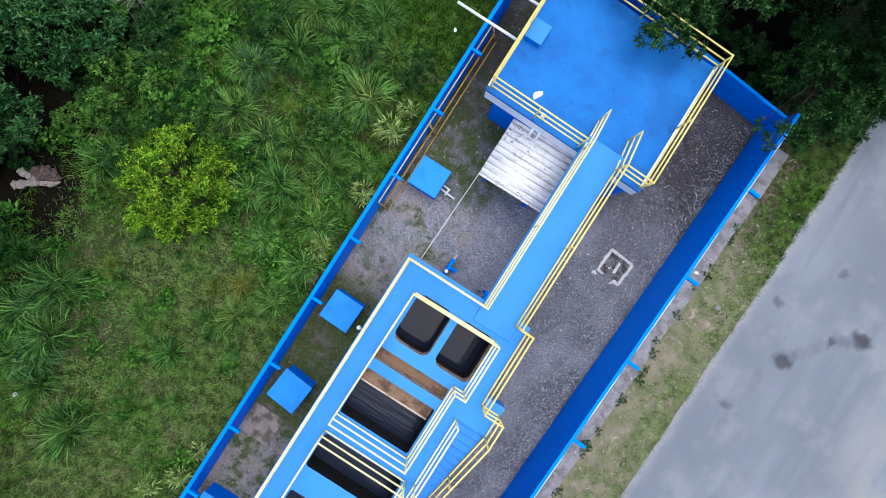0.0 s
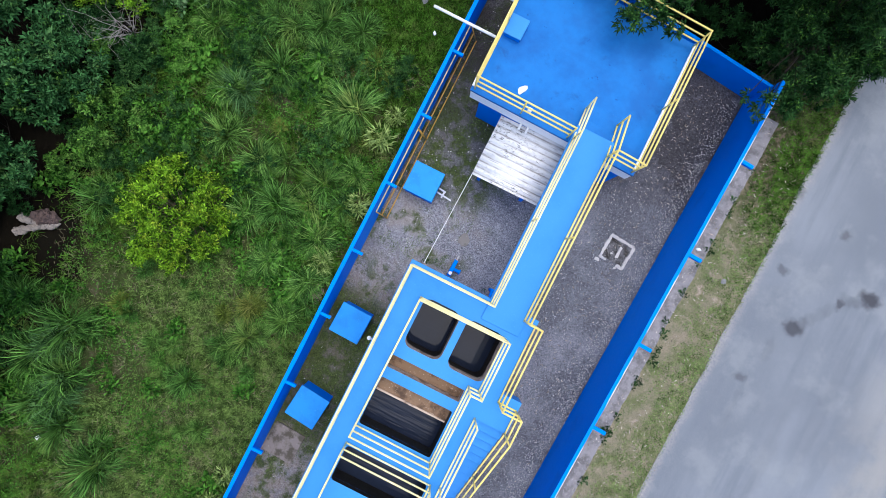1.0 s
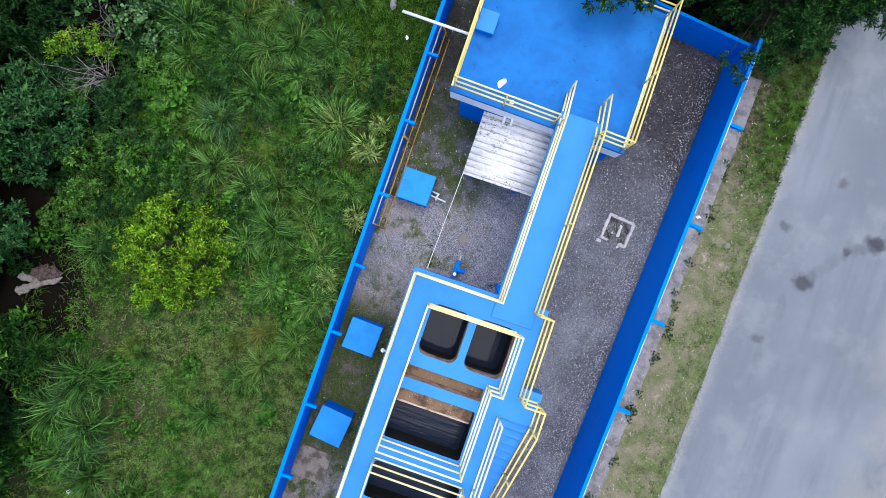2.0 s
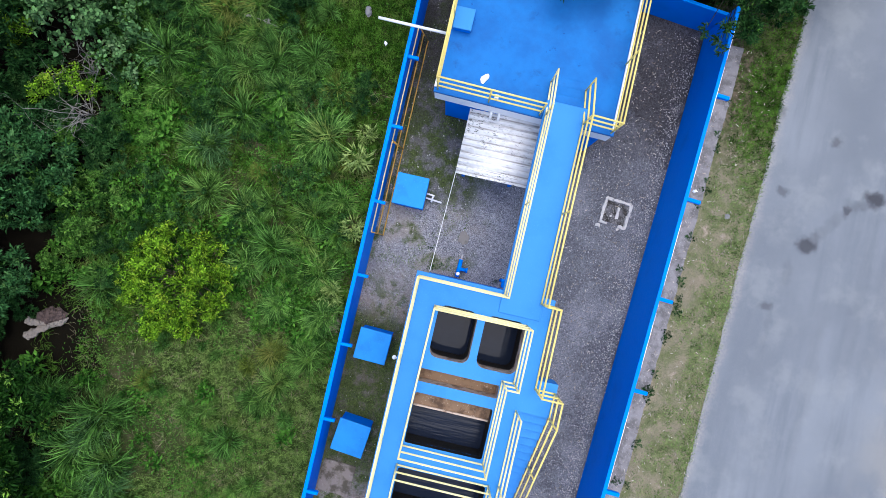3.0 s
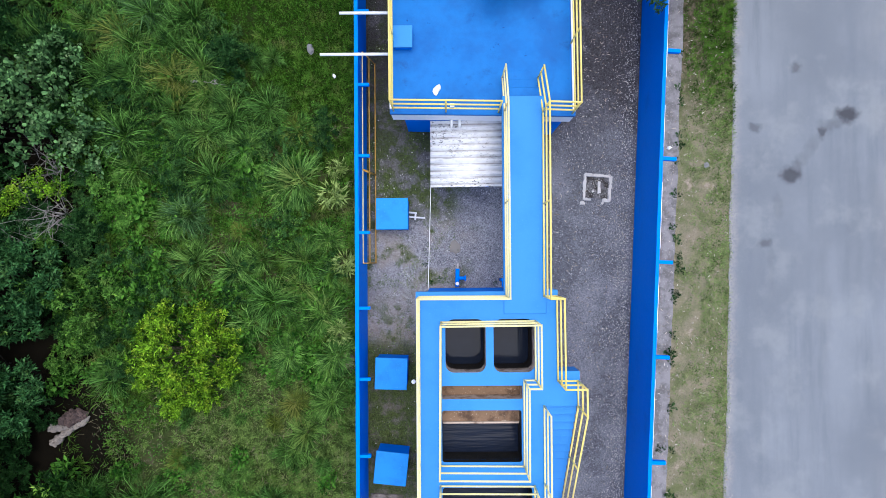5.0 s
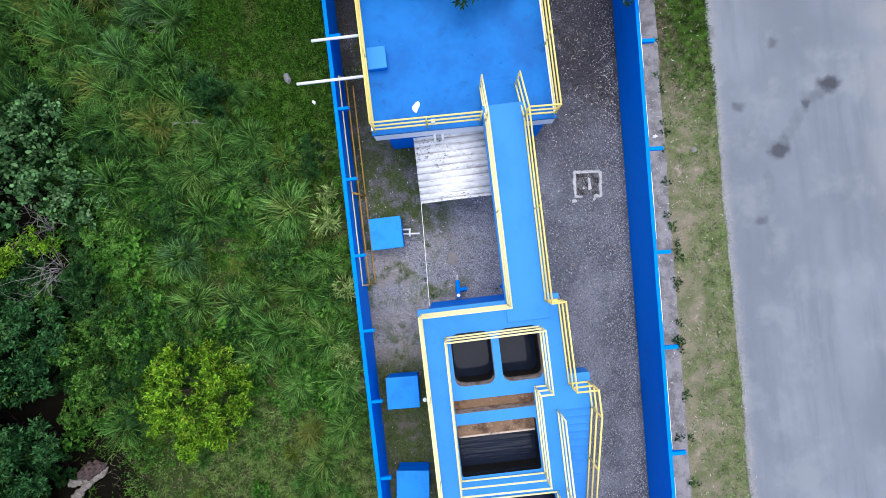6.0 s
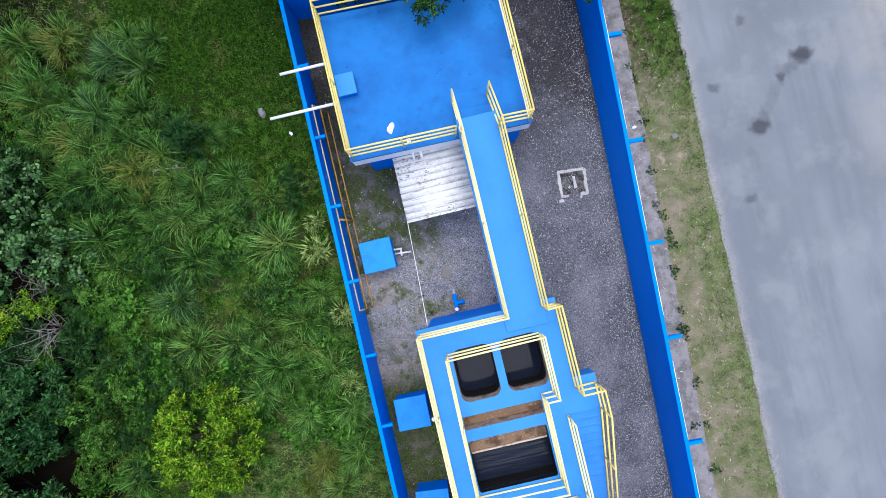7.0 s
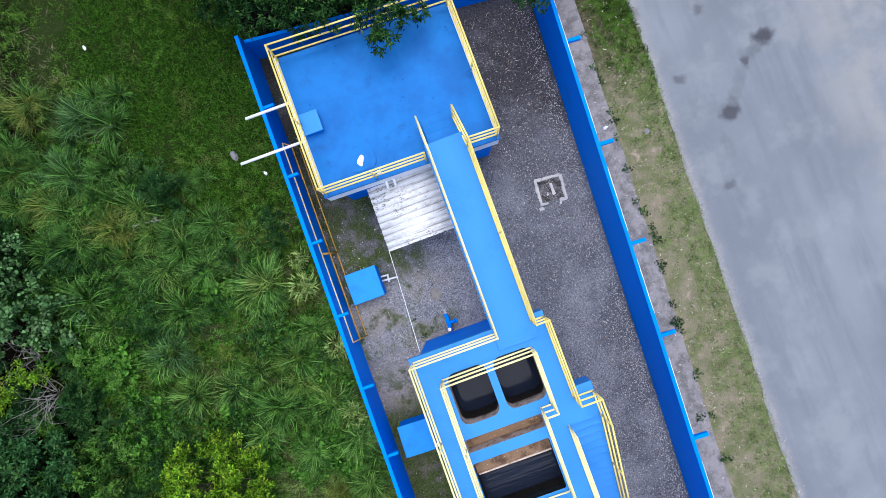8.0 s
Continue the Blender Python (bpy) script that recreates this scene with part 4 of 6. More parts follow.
def round_leaf_arrays(base, way, length, width, flat=1.2):
    """Broad rounded leaves with a short point."""
    n = len(base)
    way = way / np.linalg.norm(way, axis=1, keepdims=True)
    up = np.array([0, 0, 1.0]) * flat + rng.normal(0, 0.4, (n, 3))
    side = np.cross(way, up)
    side /= np.linalg.norm(side, axis=1, keepdims=True) + 1e-6
    nrm = np.cross(side, way)
    w, ln = (width / 2)[:, None], length[:, None]
    pts = [base + way * ln * 0.4]
    for f, s in ((0.0, 0.0), (0.08, 0.75), (0.45, 1.0), (0.8, 0.6), (1.05, 0.0), (0.8, -0.6), (0.45, -1.0), (0.08, -0.75)):
        pts.append(base + way * ln * f + side * w * s + nrm * w * (0.3 * abs(s) - 0.25 * f))
    v = np.stack(pts, 1).reshape(-1, 3)
    i = np.arange(n)[:, None] * 9
    return v, np.zeros((0, 4), int), np.concatenate([i + np.array([[0, 1 + k, 1 + (k + 1) % 8]]) for k in range(8)])


def soft_noise(x, y, s, seed):
    return np.array([noise.noise((a * s, b * s, seed)) for a, b in zip(x, y)])


# meadow grass: long in the wild middle, short where it has been cut
def wild_at(x, y):
    w = 0.55 + 0.9 * soft_noise(x, y, 0.28, 4.0)
    w += 0.5 * np.exp(-((y - 1.5) / 5.0) ** 2) - 0.55 * np.exp(-(((x + 5.0) / 3.2) ** 2 + ((y + 8.5) / 4.0) ** 2)) - 0.6 * np.exp(-(((x + 4.2) / 2.8) ** 2 + ((y - 9.5) / 3.2) ** 2))
    return np.clip(w, 0.05, 1.25)


def meadow(n):
    x, y = rng.uniform(-19, -2.12, n), rng.uniform(-16, 17, n)
    bare = soft_noise(x, y, 0.9, 9.0) + 0.5 * soft_noise(x, y, 2.7, 2.0)
    for bx, by, br in BARE:
        bare += 1.1 * np.exp(-((x - bx) ** 2 + (y - by) ** 2) / br ** 2)
    gap = soft_noise(x, y, 3.4, 52.0)
    keep = (bare < rng.uniform(0.22, 0.8, n)) & (gap < rng.uniform(0.0, 0.5, n)) & (x > rng.uniform(-11.9, -9.6, n) - 2.5 * np.clip((y - 5.5) / 1.5, 0, 1))
    x, y = x[keep], y[keep]
    w = wild_at(x, y)
    n = len(x)
    clump = np.clip(0.60 + 1.5 * soft_noise(x, y, 2.3, 13.0), 0.12, 1.5)
    length = (0.12 + 0.34 * w * clump) * rng.uniform(0.6, 1.4, n) * np.where((y > 4.6) & (x < -5.5), 0.5, 0.85)
    cut = np.clip(1.1 - 1.3 * w, 0, 1)
    az = 9.0 * soft_noise(x, y, 1.15, 6.0) + rng.normal(0, 1.1, n)
    base = np.stack([x, y, np.full(n, -0.07)], 1)
    width, lean, droop = rng.uniform(0.014, 0.028, n), rng.uniform(0.25, 1.0, n) + 0.2 * cut, rng.uniform(0.2, 0.9, n) * (1 - 0.6 * cut)
    long = w + rng.normal(0, 0.12, n) + 0.75 * np.clip((y - 2.5) / 3.0, 0, 1) + 0.2 * (x < -8) > 0.62
    return [blade_arrays(base[k], length[k], width[k], az[k], lean[k], droop[k]) for k in (~long, long)]


# worn spots of the meadow: place and reach
BARE = [(-10.9, -5.5, 0.9), (-4.9, 2.3, 0.45), (-6.45, 1.8, 0.5), (-5.2, 0.0, 0.4), (-9.7, -7.2, 0.5), (-7.4, 4.8, 0.4), (-2.7, -2.7, 0.5), (-9.9, 0.6, 0.5), (-6.0, -8.9, 0.5), (-4.6, -6.4, 0.4), (-8.6, -5.6, 0.5), (-7.2, 12.1, 0.35)]


cut_grass, long_grass = meadow(500000)
tagged(new("meadow_grass", mesh_np("meadow_grass", *cut_grass, GRASS)), "short uneven green meadow grass with dry patches", "grass", kind="stuff")
tagged(new("long_meadow_grass", mesh_np("long_meadow_grass", *long_grass, DEEP_GRASS)), "long dark green meadow grass", "grass", kind="stuff")


def fine_lawn(n):
    """Dense short blades on the two cut lawns, north-west and south."""
    x, y = rng.uniform(-9.5, -2.1, n), np.where(rng.uniform(0, 1, n) < 0.42, rng.uniform(4.6, 14, n), rng.uniform(-13, -2.6, n))
    inside = np.where(y > 0, np.minimum((y - 4.6) / 1.5, (x + 8.2) / 1.5), np.minimum((-3.4 - y) / 2.5, (x + 8.3) / 3.0))
    keep = (inside > rng.uniform(0, 1, n)) & (soft_noise(x, y, 2.7, 2.0) + 0.6 * soft_noise(x, y, 6.0, 3.0) < rng.uniform(0.1, 0.8, n))
    x, y = x[keep], y[keep]
    n = len(x)
    base = np.stack([x, y, np.full(n, -0.05)], 1)
    length = rng.uniform(0.07, 0.17, n) * np.clip(1 + 0.9 * soft_noise(x, y, 4.0, 15.0), 0.5, 1.7)
    north = y > 0
    return [blade_arrays(base[k], length[k], rng.uniform(0.015, 0.028, k.sum()), rng.uniform(0, 6.283, k.sum()), rng.uniform(0.3, 1.1, k.sum()), rng.uniform(0.1, 0.6, k.sum())) for k in (north, ~north)]


GREEN_LAWN = make_leaf("green_lawn", (0.007, 0.022, 0.002), (0.056, 0.150, 0.014), (0.112, 0.155, 0.032), 0.9, 0.5, (0.50, 0.74), clump=7.0, single_leaf=0.8, together=0.28)
north_lawn, south_lawn = fine_lawn(230000)
tagged(new("lawn", mesh_np("lawn", *north_lawn, GREEN_LAWN)), "dense dark green cut lawn beside the tank", "grass", kind="stuff")
tagged(new("lawn", mesh_np("lawn", *south_lawn, GRASS)), "short mixed green lawn with dry patches", "grass", kind="stuff")

STRAW = make_leaf("straw", (0.09, 0.078, 0.050), (0.22, 0.195, 0.125), (0.15, 0.125, 0.085), 0.6, 0.7)


def straw(n):
    """Dry stalks, thickest on the bare spots."""
    x, y = rng.uniform(-13, -2.15, n), rng.uniform(-14, 14, n)
    keep = (soft_noise(x, y, 0.9, 9.0) + 0.5 * soft_noise(x, y, 2.7, 2.0) > rng.uniform(-0.35, 0.45, n)) & (x > rng.uniform(-11.2, -10.0, n)) & ~((y > 5) & (x > -8))
    x, y = x[keep], y[keep]
    n = len(x)
    return blade_arrays(np.stack([x, y, rng.uniform(0.0, 0.08, n)], 1), rng.uniform(0.10, 0.32, n), rng.uniform(0.008, 0.016, n), rng.uniform(0, 6.3, n), rng.uniform(0.9, 1.5, n), rng.uniform(0.0, 0.2, n))


tagged(new("dry_stalks", mesh_np("dry_stalks", *straw(15000), STRAW)), "dry straw-coloured stalks lying in the grass", "grass", kind="stuff")


def ground_leaves(n):
    """Small leafy plants between the grasses, in patches."""
    x, y = rng.uniform(-17, -2.15, n), rng.uniform(-14, 14, n)
    keep = (x > rng.uniform(-11, -8.5, n)) & (rng.uniform(0, 1, n) < np.where(y > 4.8, 0.06, np.where((y < -5) & (x > -9), 0.7, 0.95))) & (soft_noise(x, y, 0.45, 41.0) + 0.5 * soft_noise(x, y, 1.6, 8.0) > rng.uniform(-0.05, 0.45, n))
    x, y = x[keep], y[keep]
    n = len(x)
    a = rng.uniform(0, 6.3, n)
    way = np.stack([np.cos(a), np.sin(a), rng.uniform(-0.2, 0.6, n)], 1)
    return leaf_arrays(np.stack([x, y, rng.uniform(0.03, 0.28, n)], 1), way, rng.uniform(0.045, 0.10, n), rng.uniform(0.02, 0.042, n), 1.0)


tagged(new("ground_cover", mesh_np("ground_cover", *ground_leaves(190000), WEED)), "patches of small leafy green ground cover", "plants", kind="stuff")


def verge_grass(n):
    y = rng.uniform(-16, 22, n)
    lo = np.array([apron_edge(v) for v in y]) - 0.05
    lo = np.where(y > 8.6, 7.1, lo)
    hi = np.array([road_edge(v) for v in y]) + 0.06
    x = lo + (hi - lo) * rng.uniform(0, 1, n) ** 0.8
    keep = 0.8 * soft_noise(x, y, 1.5, 21.0) + 0.6 * soft_noise(x, y, 4.5, 5.0) < rng.uniform(-0.55, 0.25, n) + 1.05 * ((x - lo) / (hi - lo) - 0.40) + 0.25 * np.clip((y - 3) / 4, 0, 1)
    x, y = x[keep], y[keep]
    n = len(x)
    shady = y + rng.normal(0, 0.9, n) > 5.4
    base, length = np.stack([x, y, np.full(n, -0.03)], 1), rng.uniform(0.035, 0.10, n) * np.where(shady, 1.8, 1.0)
    width, az, lean, droop = rng.uniform(0.011, 0.019, n), rng.uniform(0, 6.3, n), rng.uniform(0.3, 1.2, n), rng.uniform(0.1, 0.6, n)
    return [blade_arrays(base[k], length[k], width[k], az[k], lean[k], droop[k]) for k in (~shady, shady)]


open_verge, shady_verge = verge_grass(130000)
tagged(new("verge_grass", mesh_np("verge_grass", *open_verge, LAWN)), "thin short verge grass with dry patches", "grass", kind="stuff")
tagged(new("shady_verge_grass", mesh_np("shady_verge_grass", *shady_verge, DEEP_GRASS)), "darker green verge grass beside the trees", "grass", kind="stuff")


def yard_moss(n):
    """Low weeds at the foot of the walls and round the boxes."""
    x, y = rng.uniform(-1.9, 0.9, n), rng.uniform(-13, 8.6, n)
    keep = (soft_noise(x, y, 1.25, 31.0) + 0.4 * soft_noise(x, y, 4.0, 3.0) > rng.uniform(-0.05, 0.45, n)) & ~((x > -0.25) & (y < -0.55)) & ~((x > -0.85) & (y > 4.4))
    x, y = x[keep], y[keep]
    n = len(x)
    return blade_arrays(np.stack([x, y, np.full(n, -0.01)], 1), rng.uniform(0.03, 0.08, n), rng.uniform(0.010, 0.02, n), rng.uniform(0, 6.3, n), rng.uniform(0.5, 1.3, n), rng.uniform(0.1, 0.4, n))


tagged(new("yard_weeds", mesh_np("yard_weeds", *yard_moss(40000), GRASS)), "low moss and weeds on the gravel", "weeds", kind="stuff")


def arching_arrays(base, length, width, az, lean, droop):
    """Narrow blades that bend over in three pieces."""
    n = len(base)
    up = np.array([0, 0, 1.0])
    pts, p, tilt, turn = [base], base, lean, az
    for k in range(3):
        h = np.stack([np.cos(turn), np.sin(turn), np.zeros(n)], 1)
        p = p + (length / 3)[:, None] * (h * np.sin(tilt)[:, None] + up * np.cos(tilt)[:, None])
        pts.append(p)
        tilt, turn = tilt + droop / 2, turn + rng.normal(0, 0.22, n)
    s = np.stack([-np.sin(az), np.cos(az), np.zeros(n)], 1) * (width / 2)[:, None]
    v = np.stack([pts[0] - s, pts[0] + s, pts[1] - s, pts[1] + s, pts[2] - s * 0.75, pts[2] + s * 0.75, pts[3]], 1).reshape(-1, 3)
    i = np.arange(n)[:, None] * 7
    return v, np.concatenate([i + np.array([[0, 1, 3, 2]]), i + np.array([[2, 3, 5, 4]])]), i + np.array([[4, 5, 6]])


def tussock_mesh(n, size, material=None):
    """Rosettes of long blades arching outwards from tight crowns, a large one and a few beside it."""
    crowns = np.array([(0.0, 0.0, 1.0)] + [(d * math.cos(a), d * math.sin(a), s) for d, a, s in zip(rng.uniform(0.28, 0.5, 3), rng.uniform(0, 6.283, 3), rng.uniform(0.4, 0.75, 3))])
    pick = rng.choice(len(crowns), n, p=crowns[:, 2] ** 2 / (crowns[:, 2] ** 2).sum())
    big = crowns[pick, 2]
    az = rng.uniform(0, 6.283, n)
    az = az + 0.35 * np.sin(3 * az + 2.1 * pick)
    r = 0.16 * rng.uniform(0, 1, n) ** 0.7 * size * big
    turn = az + rng.normal(0, 0.5, n)
    base = np.stack([crowns[pick, 0] * size + r * np.cos(turn), crowns[pick, 1] * size + r * np.sin(turn), np.full(n, -0.05)], 1)
    length = size * big * rng.uniform(0.45, 1.05, n)
    return mesh_np("grass_tussock", *arching_arrays(base, length, rng.uniform(0.011, 0.026, n), az, rng.uniform(0.15, 0.8, n), rng.uniform(0.6, 1.7, n)), material or TUFT)


def plant(name, label, category, group, parts, at, turn, size, tall=1.0):
    p = thing(name, label, category, group, at=at) if len(parts) > 1 else tagged(new(name, parts[0][1]), label, category, group)
    p.location = at
    p.rotation_euler, p.scale = (0, 0, turn), (size, size, size * tall)
    for nm, me in parts if len(parts) > 1 else ():
        ob = new(nm, me)
        ob.parent = p
    return p


TUSSOCKS = [tussock_mesh(560, 0.85), tussock_mesh(660, 1.0), tussock_mesh(450, 0.75), tussock_mesh(570, 0.9), tussock_mesh(380, 0.65)]
DEEP = [tussock_mesh(520, 1.0, TUFT_DEEP), tussock_mesh(440, 0.9, TUFT_DEEP), tussock_mesh(370, 0.8, TUFT_DEEP)]
BRIGHT = [tussock_mesh(600, 0.9, TUFT_PALE), tussock_mesh(520, 0.8, TUFT_PALE), tussock_mesh(660, 0.95, TUFT_PALE)]
for mt, label, places in ((TUFT_YELLOW, "yellowish tussock of long drying grass on the meadow", ((-9.74, 7.46, 1.2), (-8.15, 6.23, 1.2), (-11.43, 10.39, 1.1), (-10.7, 8.93, 1.1), (-9.58, 10.77, 1.1), (-4.12, 4.38, 0.85), (-7.86, 6.0, 1.1), (-4.3, -4.3, 0.8), (-4.9, -4.9, 0.55), (-8.0, -6.1, 0.6), (-3.3, 2.1, 0.5), (-6.0, 1.2, 0.5))),
                          (TUFT_BLUE, "bluish tussock of long arching grass on the meadow", ((-8.91, 8.26, 1.3), (-7.95, 9.87, 1.2), (-7.6, 1.73, 1.15), (-9.2, -7.9, 1.2), (-8.3, -9.6, 1.2)))):
    for x, y, s in places:
        tuft = tagged(new("grass_tussock", tussock_mesh(480, 0.92, mt)), label, "grass", "grass tussocks")
        tuft.location, tuft.rotation_euler, tuft.scale = (x, y, 0.03), (0, 0, rng.uniform(0, 6.3)), (s, s, 1.5 * s)
PALE_TUFT = make_leaf("pale_fern", (0.09, 0.15, 0.03), (0.30, 0.40, 0.13), (0.40, 0.44, 0.18), 0.5, 0.5)
spots = [(-4.08, 2.79, 1.4), (-4.5, 2.2, 0.9), (-3.4, -1.55, 1.1), (-4.81, -1.06, 1.1), (-4.41, -2.93, 0.9), (-8.0, 5.06, 1.1), (-9.05, 6.99, 1.1), (-6.18, 4.64, 1.0), (-7.98, 7.04, 1.25),
         (-8.78, 8.1, 1.1), (-9.8, 7.9, 1.1), (-7.1, 6.3, 1.0), (-6.12, 0.0, 1.0), (-7.97, 1.54, 1.0), (-5.3, 0.3, 1.1), (-3.9, 0.2, 1.0), (-3.2, 0.9, 0.9), (-5.6, -1.7, 1.0), (-9.02, -7.34, 1.35),
         (-8.44, -8.84, 1.35), (-7.87, -10.33, 1.35), (-6.28, -10.9, 1.35), (-9.6, -8.6, 1.35), (-8.9, -9.9, 1.35), (-5.7, 3.87, 1.0), (-5.0, 5.1, 0.9), (-7.4, 0.2, 1.0), (-6.8, 2.9, 1.1), (-9.3, 3.2, 1.0), (-8.6, 9.4, 1.0), (-10.4, 9.6, 1.1), (-9.3, 11.0, 1.0)]
for _ in range(150):
    x, y = rng.uniform(-11.5, -2.7), rng.uniform(-11, 10)
    if wild_at(np.array([x]), np.array([y]))[0] > 0.5 and (x + 7.5) ** 2 + (y + 2.6) ** 2 > 4 and (x + 11.2) ** 2 + (y + 5.2) ** 2 > 2.2:
        if not (x < -6 and -1 < y < 4.6 and rng.uniform() < 0.8):
            spots.append((x, y, rng.uniform(0.45, 1.05)))
for _ in range(26):
    spots.append((rng.uniform(-10.8, -5.6), rng.uniform(4.2, 10.8), rng.uniform(0.8, 1.3)))
for _ in range(16):
    spots.append((rng.uniform(-13.6, -10.4), rng.uniform(6.6, 11.5), rng.uniform(0.8, 1.2)))
for _ in range(34):
    spots.append((rng.uniform(-10.2, -3.4), rng.uniform(-9.5, -3.0), rng.uniform(0.32, 0.62)))
for k, (x, y, s) in enumerate(spots):
    plant("grass_tussock", "arching tussock of long green grass on the meadow", "grass", "grass tussocks", [("blades", BRIGHT[k % 3] if x > -6.2 and -4 < y < 4.5 and k % 4 in (0, 1) and k < 60 else DEEP[k % 3] if y > 4.2 or (y < -4 and k % 2) or k % 4 == 3 or (y < -5 and x < -7) else TUSSOCKS[k % 5])], (x, y, -0.02), rng.uniform(0, 6.3), s * 1.08, 1.5)
def foliage(lobes, clumps, per, length, width, spread, droop=0.0, top=0.25, shape=leaf_arrays, core=0.62):
    """Leaf sprays on the outer part of several lobes (x, y, z, radius)."""
    lobes = np.array(lobes)
    pick = rng.choice(len(lobes), clumps, p=lobes[:, 3] ** 2 / (lobes[:, 3] ** 2).sum())
    d = rng.normal(0, 1, (clumps, 3))
    d[:, 2] = np.abs(d[:, 2]) * 0.9 - top
    d /= np.linalg.norm(d, axis=1, keepdims=True)
    c = lobes[pick, :3] + d * (lobes[pick, 3] * rng.uniform(core, 1.08, clumps))[:, None]
    c[:, 2] = np.maximum(c[:, 2], 0.06)
    out = np.repeat(d, per, 0)
    n = clumps * per
    base = np.repeat(c, per, 0) + rng.normal(0, spread, (n, 3))
    way = out * 0.5 + rng.normal(0, 0.7, (n, 3)) - np.array([0, 0, droop])
    ln = length * rng.uniform(0.6, 1.25, n)
    return shape(base, way, ln, width * rng.uniform(0.7, 1.2, n)), c


def stems(lobes, ends, r, trunk_to=None):
    """A tapered trunk or stems with limbs to the lobes, and twigs to some of the sprays."""
    bm = bmesh.new()
    root = Vector((0, 0, -0.1))
    fork = Vector(trunk_to) if trunk_to else Vector((0, 0, 0.1))
    mid = root.lerp(fork, 0.5) + Vector((0.06, -0.05, 0)) * (1 if trunk_to else 0)
    add_tube(bm, root, mid, r * 1.25, r, 9)
    add_tube(bm, mid, fork, r, r * 0.8, 9)
    for x, y, z, rad in lobes:
        c = Vector((x, y, z))
        bend = fork.lerp(c, 0.6) - Vector((0, 0, 0.25 * max(0, c.z - fork.z)))
        add_tube(bm, fork, bend, r * 0.42, r * 0.28, 7)
        add_tube(bm, bend, c, r * 0.28, r * 0.14, 6)
    for e in ends:
        e = Vector(e)
        lo = min(lobes, key=lambda q: (Vector(q[:3]) - e).length)
        add_tube(bm, Vector(lo[:3]), e, r * 0.14, r * 0.06, 4)
    return bm


def shrub_meshes(name, lobes, clumps, per, length, width, spread, material, r=0.03, trunk=None, droop=0.0, top=0.25, bark=None, shape=leaf_arrays, core=0.62):
    arrays, c = foliage(lobes, clumps, per, length, width, spread, droop, top, shape, core)
    return [("crown", mesh_np(name + "_crown", *arrays, material)), ("stem", mesh_from(name + "_stem", stems(lobes, c[::max(3, clumps // 18)], r, trunk), bark or BARK))]


WEEDS = [shrub_meshes("weed", [(0, 0, 0.10, 0.22), (0.12, 0.08, 0.12, 0.16)], 26, 5, 0.13, 0.06, 0.03, WEED, 0.008),
         shrub_meshes("weed", [(0, 0, 0.14, 0.26), (-0.14, 0.1, 0.1, 0.18)], 34, 6, 0.10, 0.035, 0.03, WEED, 0.008),
         shrub_meshes("weed", [(0, 0, 0.12, 0.30)], 22, 5, 0.17, 0.085, 0.03, WEED, 0.008)]
count = 0
while count < 300:
    x, y = rng.uniform(-12.5, -2.4), rng.uniform(-11, 9)
    if noise.noise((x * 0.35, y * 0.35, 17)) + 0.35 * noise.noise((x, y, 3)) + 0.16 * (y > -4) < rng.uniform(-0.1, 0.35) or (x + 11.3) ** 2 + (y + 5.1) ** 2 < 1.6 or (y > 4.8 and x > -7) or (y < -3.6 and x > -9.2 and count % 5):
        continue
    plant("weed", "low broad-leaved green weed among the grass", "weed", "weeds on the meadow", WEEDS[count % 3], (x, y, -0.02), rng.uniform(0, 6.3), rng.uniform(0.6, 1.35))
    count += 1

FERNS = shrub_meshes("fern", [(0, 0, 0.35, 0.26), (0.16, 0.12, 0.3, 0.18)], 34, 5, 0.26, 0.045, 0.03, PALE_TUFT, 0.01)
for x, y, s in ((-3.05, 2.26, 1.15), (-2.7, 0.14, 1.0), (-2.8, -2.10, 1.0), (-2.7, -10.3, 0.9), (-3.3, -11.0, 0.9), (-2.6, -9.4, 0.8), (-2.9, 3.1, 0.8)):
    plant("pale_fern", "pale green broad fern against the blue wall", "fern", "ferns by the wall", FERNS, (x, y, 0), rng.uniform(0, 6.3), s)


def scattered_lobes(n, reach, tall, rad):
    """Lobes of uneven size about a root, with gaps between them."""
    out = []
    for k in range(n):
        a, d = k * 2.4 + rng.uniform(-0.5, 0.5), reach * math.sqrt((k + 0.3) / n)
        out.append((d * math.cos(a), d * math.sin(a), tall * rng.uniform(0.45, 1.0) * (1 - 0.35 * d / reach), rad * rng.uniform(0.6, 1.25)))
    return out


def rosettes(tips, ways, per, length, width, open_to=(0.35, 1.6)):
    """Whorls of pointed leaves round the tips of twigs."""
    k = len(tips)
    d = ways / np.linalg.norm(ways, axis=1, keepdims=True)
    u = np.cross(d, np.array([0.3, 0.9, 0.2]))
    u /= np.linalg.norm(u, axis=1, keepdims=True)
    v = np.cross(d, u)
    d, u, v, o = (np.repeat(q, per, 0) for q in (d, u, v, tips))
    n = k * per
    a, b = rng.uniform(0, 6.283, n), rng.uniform(*open_to, n)
    way = d * np.cos(b)[:, None] + (u * np.cos(a)[:, None] + v * np.sin(a)[:, None]) * np.sin(b)[:, None]
    return leaf_arrays(o + d * rng.uniform(-0.12, 0.05, n)[:, None] + rng.normal(0, 0.045, (n, 3)), way, length * rng.uniform(0.65, 1.2, n), width * rng.uniform(0.8, 1.2, n), 1.2)


